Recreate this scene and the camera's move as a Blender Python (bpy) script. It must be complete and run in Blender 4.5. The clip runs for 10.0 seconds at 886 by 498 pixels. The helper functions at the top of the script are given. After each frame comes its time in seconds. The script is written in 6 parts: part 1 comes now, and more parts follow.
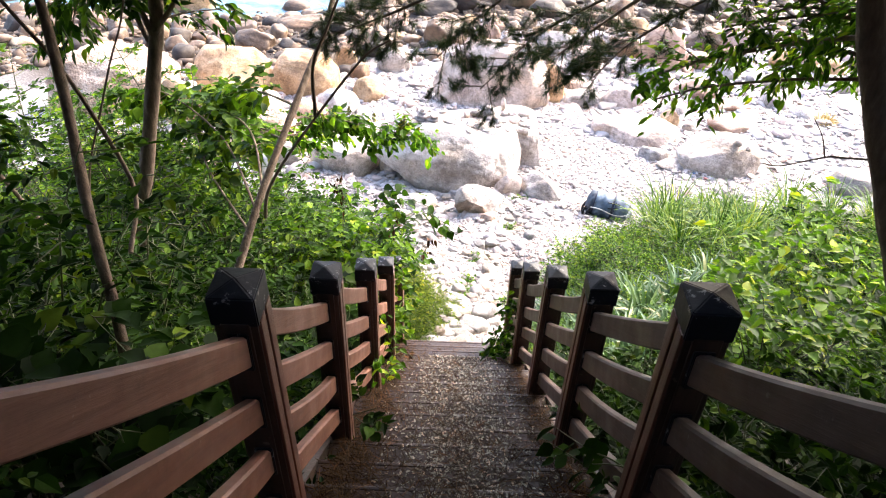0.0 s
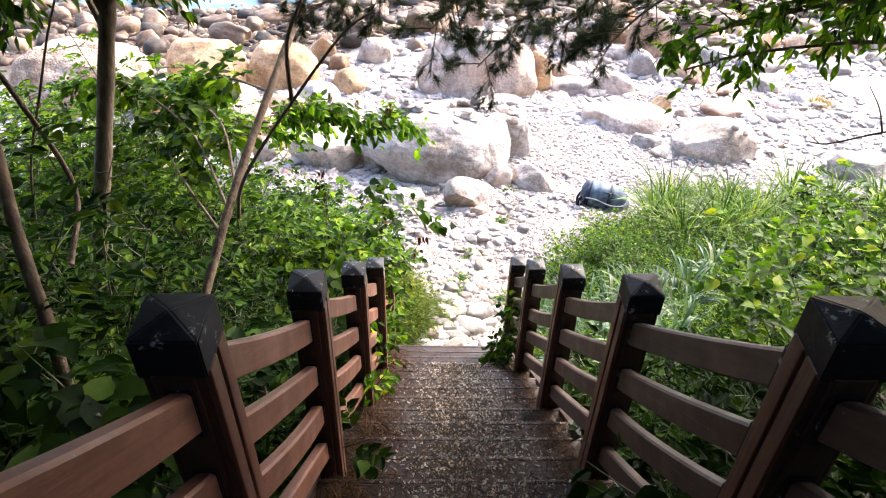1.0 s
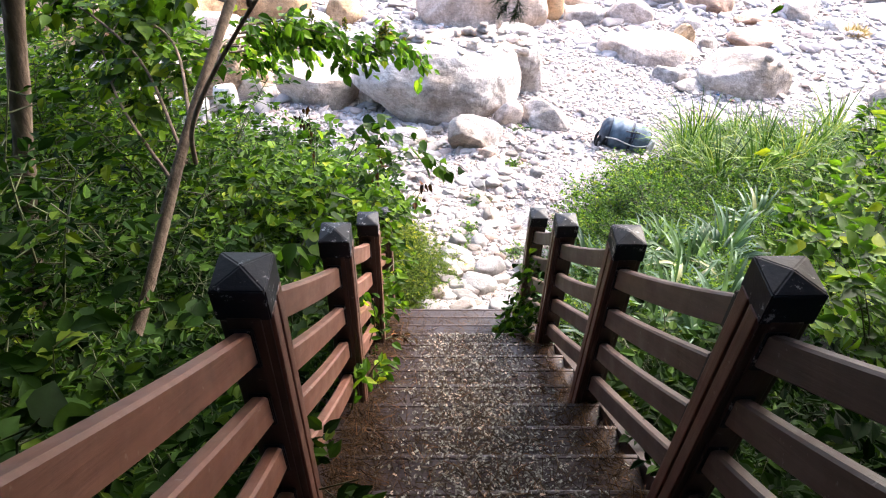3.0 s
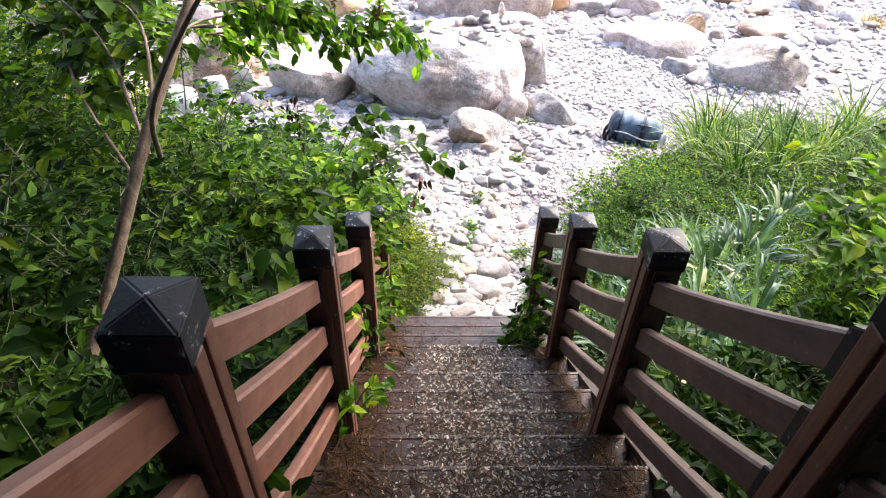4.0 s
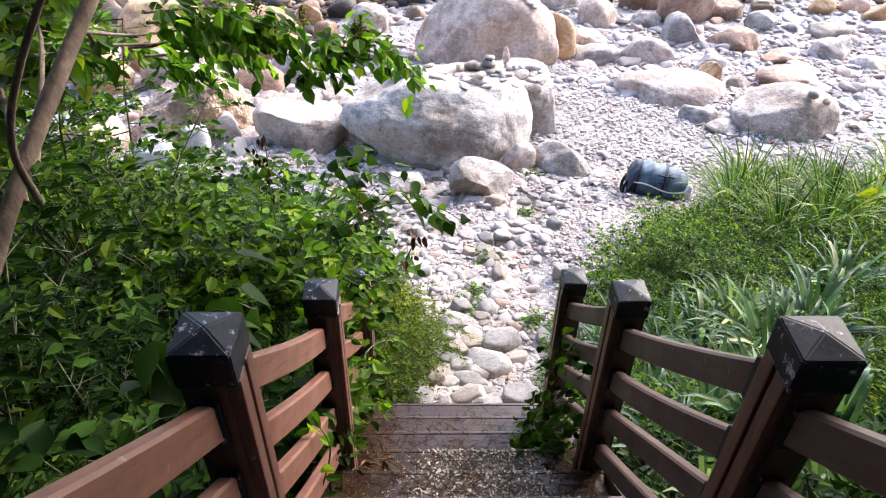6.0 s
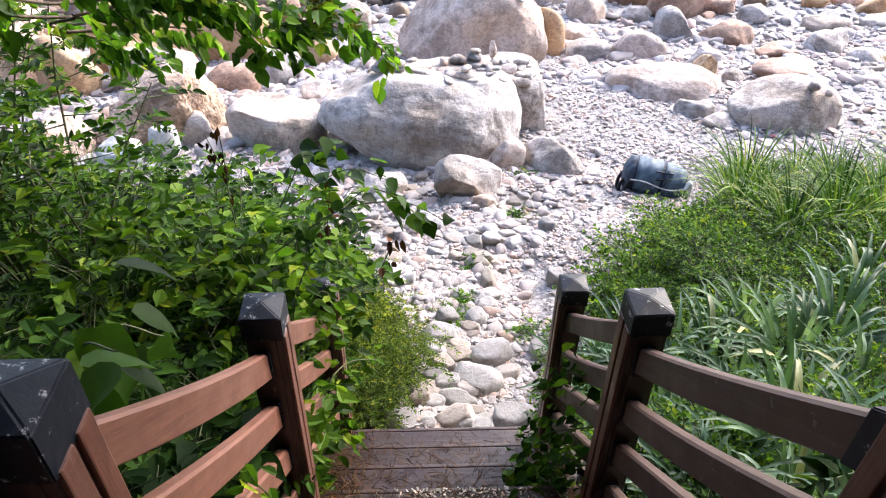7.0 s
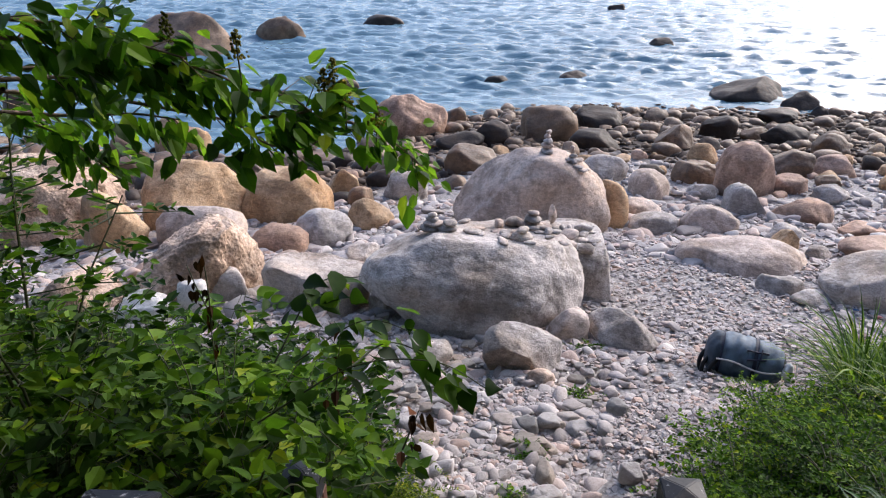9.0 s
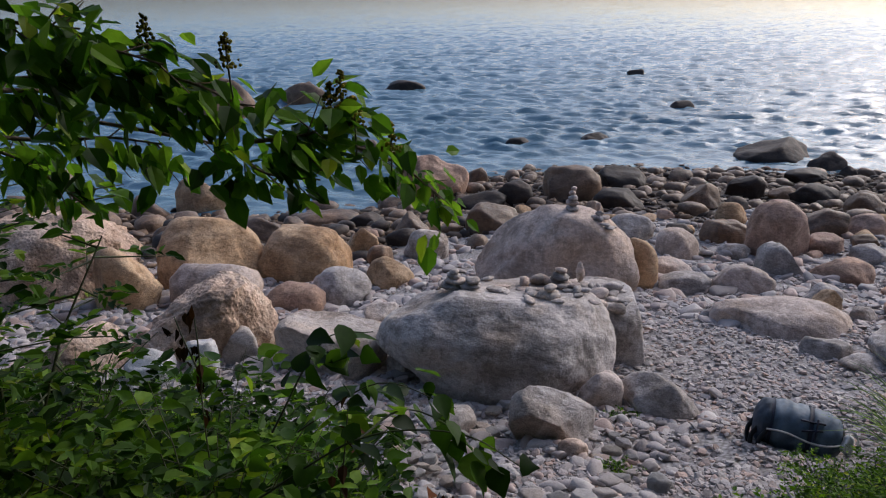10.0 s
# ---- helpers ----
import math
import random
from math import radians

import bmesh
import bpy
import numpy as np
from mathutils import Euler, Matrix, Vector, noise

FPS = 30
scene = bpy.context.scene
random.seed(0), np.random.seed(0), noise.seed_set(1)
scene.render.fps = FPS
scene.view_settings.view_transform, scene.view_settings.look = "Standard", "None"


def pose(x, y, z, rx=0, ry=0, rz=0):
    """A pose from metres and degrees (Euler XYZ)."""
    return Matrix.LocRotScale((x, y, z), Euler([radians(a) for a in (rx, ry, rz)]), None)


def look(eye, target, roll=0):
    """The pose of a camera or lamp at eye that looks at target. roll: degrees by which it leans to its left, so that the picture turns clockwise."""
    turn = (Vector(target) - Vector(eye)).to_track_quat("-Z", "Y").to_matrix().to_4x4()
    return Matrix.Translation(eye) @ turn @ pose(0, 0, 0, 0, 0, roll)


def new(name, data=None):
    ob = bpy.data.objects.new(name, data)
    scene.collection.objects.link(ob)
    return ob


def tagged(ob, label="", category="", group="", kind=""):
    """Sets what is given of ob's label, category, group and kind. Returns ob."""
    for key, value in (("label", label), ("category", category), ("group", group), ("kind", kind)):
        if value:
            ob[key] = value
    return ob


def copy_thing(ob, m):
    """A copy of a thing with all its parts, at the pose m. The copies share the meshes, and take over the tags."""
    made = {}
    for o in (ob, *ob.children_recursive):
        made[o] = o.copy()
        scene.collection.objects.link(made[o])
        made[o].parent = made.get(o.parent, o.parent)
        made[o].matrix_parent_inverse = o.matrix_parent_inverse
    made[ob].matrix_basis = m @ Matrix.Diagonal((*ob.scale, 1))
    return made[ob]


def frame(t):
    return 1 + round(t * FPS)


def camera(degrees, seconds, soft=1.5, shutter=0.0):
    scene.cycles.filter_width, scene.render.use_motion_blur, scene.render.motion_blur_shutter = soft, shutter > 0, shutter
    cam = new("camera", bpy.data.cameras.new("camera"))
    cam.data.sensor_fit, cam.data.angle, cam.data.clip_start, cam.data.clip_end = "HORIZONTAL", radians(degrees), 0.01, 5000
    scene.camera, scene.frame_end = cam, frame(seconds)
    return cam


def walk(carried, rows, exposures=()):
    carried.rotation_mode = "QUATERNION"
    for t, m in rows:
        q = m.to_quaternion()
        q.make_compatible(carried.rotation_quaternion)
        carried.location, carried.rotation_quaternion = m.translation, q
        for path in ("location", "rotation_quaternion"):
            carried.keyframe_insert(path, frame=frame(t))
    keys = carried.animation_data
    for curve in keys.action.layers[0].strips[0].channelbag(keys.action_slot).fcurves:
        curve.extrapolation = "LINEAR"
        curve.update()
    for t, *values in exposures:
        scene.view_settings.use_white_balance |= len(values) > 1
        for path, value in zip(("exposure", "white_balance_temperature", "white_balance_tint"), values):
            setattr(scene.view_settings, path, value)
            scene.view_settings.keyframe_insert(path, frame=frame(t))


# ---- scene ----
cam = camera(63.1, 10.0, 1.15)
PATH = [
    (0, (-0.029, -1.361, 5.225), (-0.044, 0.198, 3.973), 1.6),
    (0.5, (-0.086, -1.138, 5.04), (-0.071, 0.422, 3.789), 1.4),
    (1, (-0.11, -0.91, 4.897), (-0.082, 0.64, 3.634), 1.1),
    (1.5, (-0.106, -0.703, 4.734), (-0.076, 0.802, 3.416), 1.0),
    (2, (-0.158, -0.493, 4.628), (-0.126, 0.978, 3.272), 1.0),
    (2.5, (-0.148, -0.296, 4.487), (-0.12, 1.157, 3.113), 0.9),
    (4, (-0.13, 0.286, 3.999), (-0.107, 1.724, 2.609), 0.7),
    (4.5, (-0.125, 0.487, 3.863), (-0.101, 1.935, 2.484), 0.7),
    (5, (-0.084, 0.701, 3.666), (-0.066, 2.189, 2.33), 0.6),
    (5.5, (-0.095, 0.886, 3.514), (-0.083, 2.411, 2.22), 0.4),
    (7, (-0.025, 1.494, 3.015), (0.016, 3.045, 1.753), 0.1),
    (7.5, (0.005, 1.704, 2.844), (0.062, 3.257, 1.585), 0.1),
    (8, (-0.006, 1.928, 2.666), (0.045, 3.513, 1.447), 0.0),
    (8.5, (0.018, 2.128, 2.476), (-0.005, 3.833, 1.43), 0.0),
    (9, (0.04, 2.288, 2.345), (-0.073, 4.1, 1.506), -0.3),
    (9.5, (-0.023, 2.475, 2.276), (-0.176, 4.332, 1.549), -0.5),
    (10, (-0.002, 2.655, 2.123), (-0.175, 4.529, 1.446), -0.8),
]
# seconds, stops, white balance, tint
EXPOSURES = [(0, 3.0, 6410, 13), (1.0, 2.8, 6360, 13), (2.5, 2.74, 6160, 13), (4.5, 2.54, 6000, 13), (5.5, 2.2, 5910, 13), (7.5, 2.12, 5860, 13), (8.0, 1.95, 5760, 13), (8.5, 1.66, 5760, 13), (9.0, 1.02, 5850, 13), (9.5, 0.32, 5750, 13), (10.0, 0.05, 5750, 13)]
walk(cam, [(t, look(eye, target, roll)) for t, eye, target, roll in PATH], EXPOSURES)

# ---- world and sun ----
SUN_ELEVATION, SUN_AZIMUTH = 36.0, 43.0   # azimuth: degrees from the sea direction (+y) towards +x
world = bpy.data.worlds.new("world")
scene.world = world
world.use_nodes = True
wn = world.node_tree.nodes
sky = wn.new("ShaderNodeTexSky")
sky.sky_type = "NISHITA"
sky.sun_disc = False
sky.sun_elevation = radians(SUN_ELEVATION)
sky.sun_rotation = radians(SUN_AZIMUTH)
sky.air_density, sky.dust_density = 1.0, 3.8
world.node_tree.links.new(sky.outputs[0], wn["Background"].inputs[0])
wn["Background"].inputs[1].default_value = 0.15
sun = new("sun", bpy.data.lights.new("sun", "SUN"))
sun.data.energy, sun.data.angle, sun.data.color = 0.85, radians(24), (1.0, 0.91, 0.78)
az, el = radians(SUN_AZIMUTH), radians(SUN_ELEVATION)
sun_way = Vector((math.sin(az) * math.cos(el), math.cos(az) * math.cos(el), math.sin(el)))
sun.matrix_world = look(sun_way * 50, (0, 0, 0))

# ---- materials ----
def material(name, build):
    m = bpy.data.materials.new(name)
    m.use_nodes = True
    t = m.node_tree
    b = t.nodes["Principled BSDF"]
    build(t, b)
    return m


def node(t, kind, **values):
    n = t.nodes.new(kind)
    for key, value in values.items():
        n.inputs[key].default_value = value
    return n


def ramp(t, source, stops):
    r = t.nodes.new("ShaderNodeValToRGB")
    while len(r.color_ramp.elements) < len(stops):
        r.color_ramp.elements.new(0.5)
    for e, (place, colour) in zip(r.color_ramp.elements, stops):
        e.position, e.color = place, (*colour, 1)
    t.links.new(source, r.inputs[0])
    return r.outputs[0]


def mixed(t, factor, a, b, mode="MIX"):
    m = t.nodes.new("ShaderNodeMix")
    m.data_type, m.blend_type = "RGBA", mode
    for socket, value in ((m.inputs[0], factor), (m.inputs[6], a), (m.inputs[7], b)):
        if isinstance(value, bpy.types.NodeSocket):
            t.links.new(value, socket)
        elif isinstance(value, tuple):
            socket.default_value = (*value, 1)
        else:
            socket.default_value = value
    return m.outputs[2]


def bump(t, b, height, strength, distance):
    n = node(t, "ShaderNodeBump", Strength=strength, Distance=distance)
    t.links.new(height, n.inputs["Height"])
    t.links.new(n.outputs[0], b.inputs["Normal"])


def tex_noise(t, scale, detail=4.0, rough=0.6, stretch=None, world=False, turn=0.0):
    n = node(t, "ShaderNodeTexNoise", Scale=scale, Detail=detail, Roughness=rough)
    c = t.nodes.new("ShaderNodeNewGeometry" if world else "ShaderNodeTexCoord")
    out = c.outputs["Position" if world else "Object"]
    if turn:
        tn = t.nodes.new("ShaderNodeMapping")
        tn.inputs["Rotation"].default_value = (turn, 0, 0)
        t.links.new(out, tn.inputs[0])
        out = tn.outputs[0]
    if stretch:
        mp = t.nodes.new("ShaderNodeMapping")
        mp.inputs["Scale"].default_value = stretch
        t.links.new(out, mp.inputs[0])
        out = mp.outputs[0]
    t.links.new(out, n.inputs["Vector"])
    return n.outputs[0]


def rock(name, dark, mid, light, rough=0.8, stain=0.35, pits=0.4):
    def build(t, b):
        tone = tex_noise(t, 1.1, 7, 0.68, world=True)
        base = ramp(t, tone, [(0.32, dark), (0.5, mid), (0.66, light)])
        mottle = ramp(t, tex_noise(t, 13, 7, 0.72, (1, 1, 1.5), True), [(0.38, (0.66, 0.65, 0.65)), (0.5, (0.95, 0.94, 0.93)), (0.62, (1.12, 1.1, 1.08))])
        base = mixed(t, 0.8, base, mottle, "MULTIPLY")
        speck = ramp(t, tex_noise(t, 95, 2, 0.7, world=True), [(0.38, (0.4, 0.39, 0.38)), (0.55, (1, 1, 1))])
        base = mixed(t, 0.45, base, speck, "MULTIPLY")
        crack = ramp(t, tex_noise(t, 1.4, 9, 0.75, (1, 1, 1.8), True), [(0.488, (1, 1, 1)), (0.5, (0.5, 0.48, 0.45)), (0.512, (1, 1, 1))])
        base = mixed(t, 0.7, base, crack, "MULTIPLY")
        streak = ramp(t, tex_noise(t, 2.1, 9, 0.76, (1, 0.8, 0.6), True), [(0.49, (1, 1, 1)), (0.55, (1 - stain, 1 - stain * 1.05, 1 - stain * 1.12))])
        base = mixed(t, 0.9, base, streak, "MULTIPLY")
        rust = ramp(t, tex_noise(t, 0.9, 5, 0.6, world=True), [(0.47, (1, 1, 1)), (0.64, (1.0, 0.88, 0.73))])
        base = mixed(t, 0.85, base, rust, "MULTIPLY")
        info = t.nodes.new("ShaderNodeObjectInfo")
        own = ramp(t, info.outputs["Random"], [(0.0, (0.86, 0.84, 0.82)), (0.5, (1, 0.97, 0.94)), (1.0, (1.08, 1.02, 0.95))])
        base = mixed(t, 1.0, base, own, "MULTIPLY")
        t.links.new(base, b.inputs["Base Color"])
        b.inputs["Roughness"].default_value = rough
        h = mixed(t, 0.12, tex_noise(t, 4.5, 9, 0.58, (1, 1, 1.7), True), tex_noise(t, 38, 4, 0.65, world=True))
        if pits > 0.8:
            cell = node(t, "ShaderNodeTexVoronoi", Scale=17.0)
            g = t.nodes.new("ShaderNodeNewGeometry")
            t.links.new(g.outputs["Position"], cell.inputs["Vector"])
            h = mixed(t, 0.2, h, ramp(t, cell.outputs["Distance"], [(0.1, (0, 0, 0)), (0.55, (1, 1, 1))]))
        bump(t, b, h, min(1.0, pits + 0.2), 0.07)
    return material(name, build)


ROCK = {
    "pale": rock("pale granite", (0.355, 0.324, 0.31), (0.535, 0.5, 0.484), (0.648, 0.61, 0.59), stain=0.42, pits=0.55),
    "grey": rock("grey granite", (0.31, 0.29, 0.282), (0.47, 0.446, 0.437), (0.58, 0.549, 0.54)),
    "pink": rock("pinkish granite", (0.48, 0.392, 0.345), (0.61, 0.52, 0.47), (0.675, 0.597, 0.548), pits=0.45),
    "tan": rock("ochre granite", (0.39, 0.235, 0.12), (0.575, 0.4, 0.235), (0.68, 0.52, 0.355), pits=0.6),
    "red": rock("reddish stone", (0.33, 0.205, 0.155), (0.5, 0.35, 0.27), (0.61, 0.45, 0.36)),
    "brown": rock("brown stone", (0.1, 0.062, 0.038), (0.2, 0.13, 0.08), (0.32, 0.22, 0.145), rough=0.55, pits=0.35),
    "dark": rock("wet dark stone", (0.017, 0.011, 0.008), (0.04, 0.026, 0.017), (0.085, 0.055, 0.036), rough=0.68, pits=0.3),
    "rough": rock("pitted breccia", (0.39, 0.27, 0.2), (0.61, 0.47, 0.37), (0.68, 0.57, 0.475), stain=0.45, pits=0.9),
    "white": rock("white foam", (0.7, 0.72, 0.74), (0.78, 0.8, 0.82), (0.82, 0.83, 0.84), stain=0.08, pits=0.1),
}


def pebble_build(t, b):
    g = t.nodes.new("ShaderNodeNewGeometry")
    base = ramp(t, g.outputs["Random Per Island"], [(0.0, (0.23, 0.196, 0.182)), (0.25, (0.35, 0.315, 0.3)), (0.5, (0.44, 0.402, 0.39)), (0.62, (0.46, 0.33, 0.265)), (0.78, (0.4, 0.365, 0.355)), (0.9, (0.55, 0.5, 0.465)), (1.0, (0.3, 0.205, 0.16))])
    grain = ramp(t, tex_noise(t, 60, 4, 0.7, world=True), [(0.35, (0.75, 0.74, 0.73)), (0.6, (1, 1, 1))])
    base = mixed(t, 0.8, base, grain, "MULTIPLY")
    t.links.new(base, b.inputs["Base Color"])
    b.inputs["Roughness"].default_value = 0.75
    bump(t, b, tex_noise(t, 40, 5, 0.7, world=True), 0.3, 0.02)


def stone_build(t, b):
    info = t.nodes.new("ShaderNodeObjectInfo")
    base = ramp(t, info.outputs["Random"], [(0.0, (0.23, 0.214, 0.2)), (0.3, (0.32, 0.301, 0.288)), (0.6, (0.395, 0.367, 0.356)), (0.8, (0.347, 0.284, 0.236)), (1.0, (0.279, 0.245, 0.207))])
    grain = ramp(t, tex_noise(t, 26, 6, 0.7, world=True), [(0.35, (0.68, 0.66, 0.63)), (0.6, (1, 1, 1))])
    base = mixed(t, 0.85, base, grain, "MULTIPLY")
    t.links.new(base, b.inputs["Base Color"])
    b.inputs["Roughness"].default_value = 0.8
    bump(t, b, tex_noise(t, 30, 6, 0.7, world=True), 0.4, 0.03)


def wet_pebble_build(t, b):
    g = t.nodes.new("ShaderNodeNewGeometry")
    base = ramp(t, g.outputs["Random Per Island"], [(0.0, (0.03, 0.021, 0.016)), (0.4, (0.085, 0.055, 0.036)), (0.7, (0.17, 0.11, 0.068)), (1.0, (0.32, 0.235, 0.165))])
    t.links.new(mixed(t, 0.7, base, ramp(t, tex_noise(t, 30, 4, 0.7, world=True), [(0.35, (0.7, 0.7, 0.7)), (0.6, (1, 1, 1))]), "MULTIPLY"), b.inputs["Base Color"])
    b.inputs["Roughness"].default_value = 0.7
    b.inputs["Specular IOR Level"].default_value = 0.3
    bump(t, b, tex_noise(t, 25, 5, 0.7, world=True), 0.3, 0.03)


WET_PEBBLE = material("wet brown pebbles", wet_pebble_build)
PEBBLE = material("loose pebbles", pebble_build)
STONE = material("beach stone", stone_build)


def ground_build(t, b):
    # gravel bed on the beach, dark leaf soil on the bank: parted by the lie of the land (height above the beach)
    vor = node(t, "ShaderNodeTexVoronoi", Scale=26.0)
    g = t.nodes.new("ShaderNodeNewGeometry")
    t.links.new(g.outputs["Position"], vor.inputs["Vector"])
    tone = ramp(t, vor.outputs["Color"], [(0.1, (0.228, 0.212, 0.205)), (0.5, (0.342, 0.322, 0.314)), (0.9, (0.43, 0.407, 0.398))])
    gap = ramp(t, vor.outputs["Distance"], [(0.3, (1, 1, 1)), (0.75, (0.55, 0.53, 0.51))])
    gravel = mixed(t, 1.0, tone, gap, "MULTIPLY")
    soil = ramp(t, tex_noise(t, 9, 8, 0.7, world=True), [(0.35, (0.012, 0.009, 0.006)), (0.55, (0.03, 0.022, 0.014)), (0.7, (0.06, 0.045, 0.028))])
    at = t.nodes.new("ShaderNodeAttribute")
    at.attribute_name = "bank"
    soaked = t.nodes.new("ShaderNodeAttribute")
    soaked.attribute_name = "wet"
    gravel = mixed(t, soaked.outputs["Fac"], gravel, mixed(t, 1.0, gravel, (0.16, 0.12, 0.095), "MULTIPLY"))
    base = mixed(t, at.outputs["Fac"], gravel, soil)
    t.links.new(base, b.inputs["Base Color"])
    b.inputs["Roughness"].default_value = 0.85
    bump(t, b, vor.outputs["Distance"], 0.35, 0.02)
    b.inputs["Specular IOR Level"].default_value = 0.3


GROUND = material("gravel and soil", ground_build)


def wood(name, dark, light, rough, along, turn=0.0):
    def build(t, b):
        stretch = tuple(2.0 if k == along else 40.0 for k in range(3))
        grain = tex_noise(t, 1.0, 6, 0.65, stretch, turn=turn)
        base = ramp(t, grain, [(0.3, dark), (0.7, light)])
        wear = ramp(t, tex_noise(t, 11, 6, 0.75, world=True), [(0.52, (1, 1, 1)), (0.74, (0.6, 0.57, 0.55))])
        base = mixed(t, 0.8, base, wear, "MULTIPLY")
        pale = ramp(t, tex_noise(t, 34, 3, 0.6, world=True), [(0.67, (0, 0, 0)), (0.72, (1, 1, 1))])
        base = mixed(t, mixed(t, 0.35, (0, 0, 0), pale), base, (0.3, 0.26, 0.23))
        info = t.nodes.new("ShaderNodeObjectInfo")
        base = mixed(t, 1.0, base, ramp(t, info.outputs["Random"], [(0.0, (0.82, 0.82, 0.82)), (1.0, (1.1, 1.06, 1.04))]), "MULTIPLY")
        t.links.new(base, b.inputs["Base Color"])
        t.links.new(ramp(t, tex_noise(t, 5, 4, 0.6, world=True), [(0.3, (rough - 0.12,) * 3), (0.7, (rough + 0.15,) * 3)]), b.inputs["Roughness"])
        bump(t, b, grain, 0.25, 0.01)
    return material(name, build)


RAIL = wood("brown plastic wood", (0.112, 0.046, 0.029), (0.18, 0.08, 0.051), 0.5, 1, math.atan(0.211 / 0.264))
# right rails: weathered, and the shade on that side is put into the colour
RAIL_SHADED = wood("weathered dark brown plastic wood", (0.05, 0.027, 0.02), (0.095, 0.053, 0.041), 0.55, 1, math.atan(0.211 / 0.264))
POST = wood("dark brown post", (0.024, 0.012, 0.009), (0.05, 0.025, 0.018), 0.42, 2)
STRIP = wood("reddish brown batten", (0.085, 0.033, 0.021), (0.14, 0.058, 0.038), 0.45, 2)
EDGE = wood("worn tread edge", (0.028, 0.014, 0.0115), (0.058, 0.032, 0.027), 0.4, 0)
TREAD = wood("dark tread board", (0.019, 0.0085, 0.0068), (0.047, 0.022, 0.017), 0.37, 0)


def cap_build(t, b):
    scuff = ramp(t, tex_noise(t, 21, 6, 0.75, world=True), [(0.54, (0.005, 0.007, 0.013)), (0.6, (0.013, 0.016, 0.024)), (0.635, (0.3, 0.3, 0.31))])
    t.links.new(scuff, b.inputs["Base Color"])
    b.inputs["Roughness"].default_value = 0.5
    b.inputs["Specular IOR Level"].default_value = 0.26
    bump(t, b, tex_noise(t, 30, 4, 0.6, world=True), 0.15, 0.01)


CAP = material("black coated metal", cap_build)


def leaf(name, dark, mid, light, gloss=0.45, through_light=0.4):
    def build(t, b):
        g = t.nodes.new("ShaderNodeNewGeometry")
        info = t.nodes.new("ShaderNodeObjectInfo")
        base = ramp(t, g.outputs["Random Per Island"], [(0.0, tuple(0.6 * c for c in dark)), (0.25, dark), (0.58, mid), (0.9, light), (1.0, (light[0] * 1.7, light[1] * 1.2, light[2]))])
        own = ramp(t, info.outputs["Random"], [(0.0, (0.5, 0.56, 0.55)), (0.5, (0.95, 0.96, 0.9)), (1.0, (1.4, 1.28, 0.95))])
        base = mixed(t, 1.0, base, own, "MULTIPLY")
        base = mixed(t, 0.5, base, ramp(t, tex_noise(t, 30, 3, 0.6, world=True), [(0.35, (0.7, 0.72, 0.7)), (0.65, (1.1, 1.1, 1.05))]), "MULTIPLY")
        t.links.new(base, b.inputs["Base Color"])
        b.inputs["Roughness"].default_value = gloss
        b.inputs["Specular IOR Level"].default_value = 0.13 if through_light > 0.35 else 0.05
        tr = t.nodes.new("ShaderNodeBsdfTranslucent")
        t.links.new(mixed(t, 1.0, base, (1.5, 1.6, 0.7), "MULTIPLY"), tr.inputs[0])
        mx = t.nodes.new("ShaderNodeMixShader")
        mx.inputs[0].default_value = through_light
        t.links.new(b.outputs[0], mx.inputs[1])
        t.links.new(tr.outputs[0], mx.inputs[2])
        t.links.new(mx.outputs[0], t.nodes["Material Output"].inputs[0])
    return material(name, build)


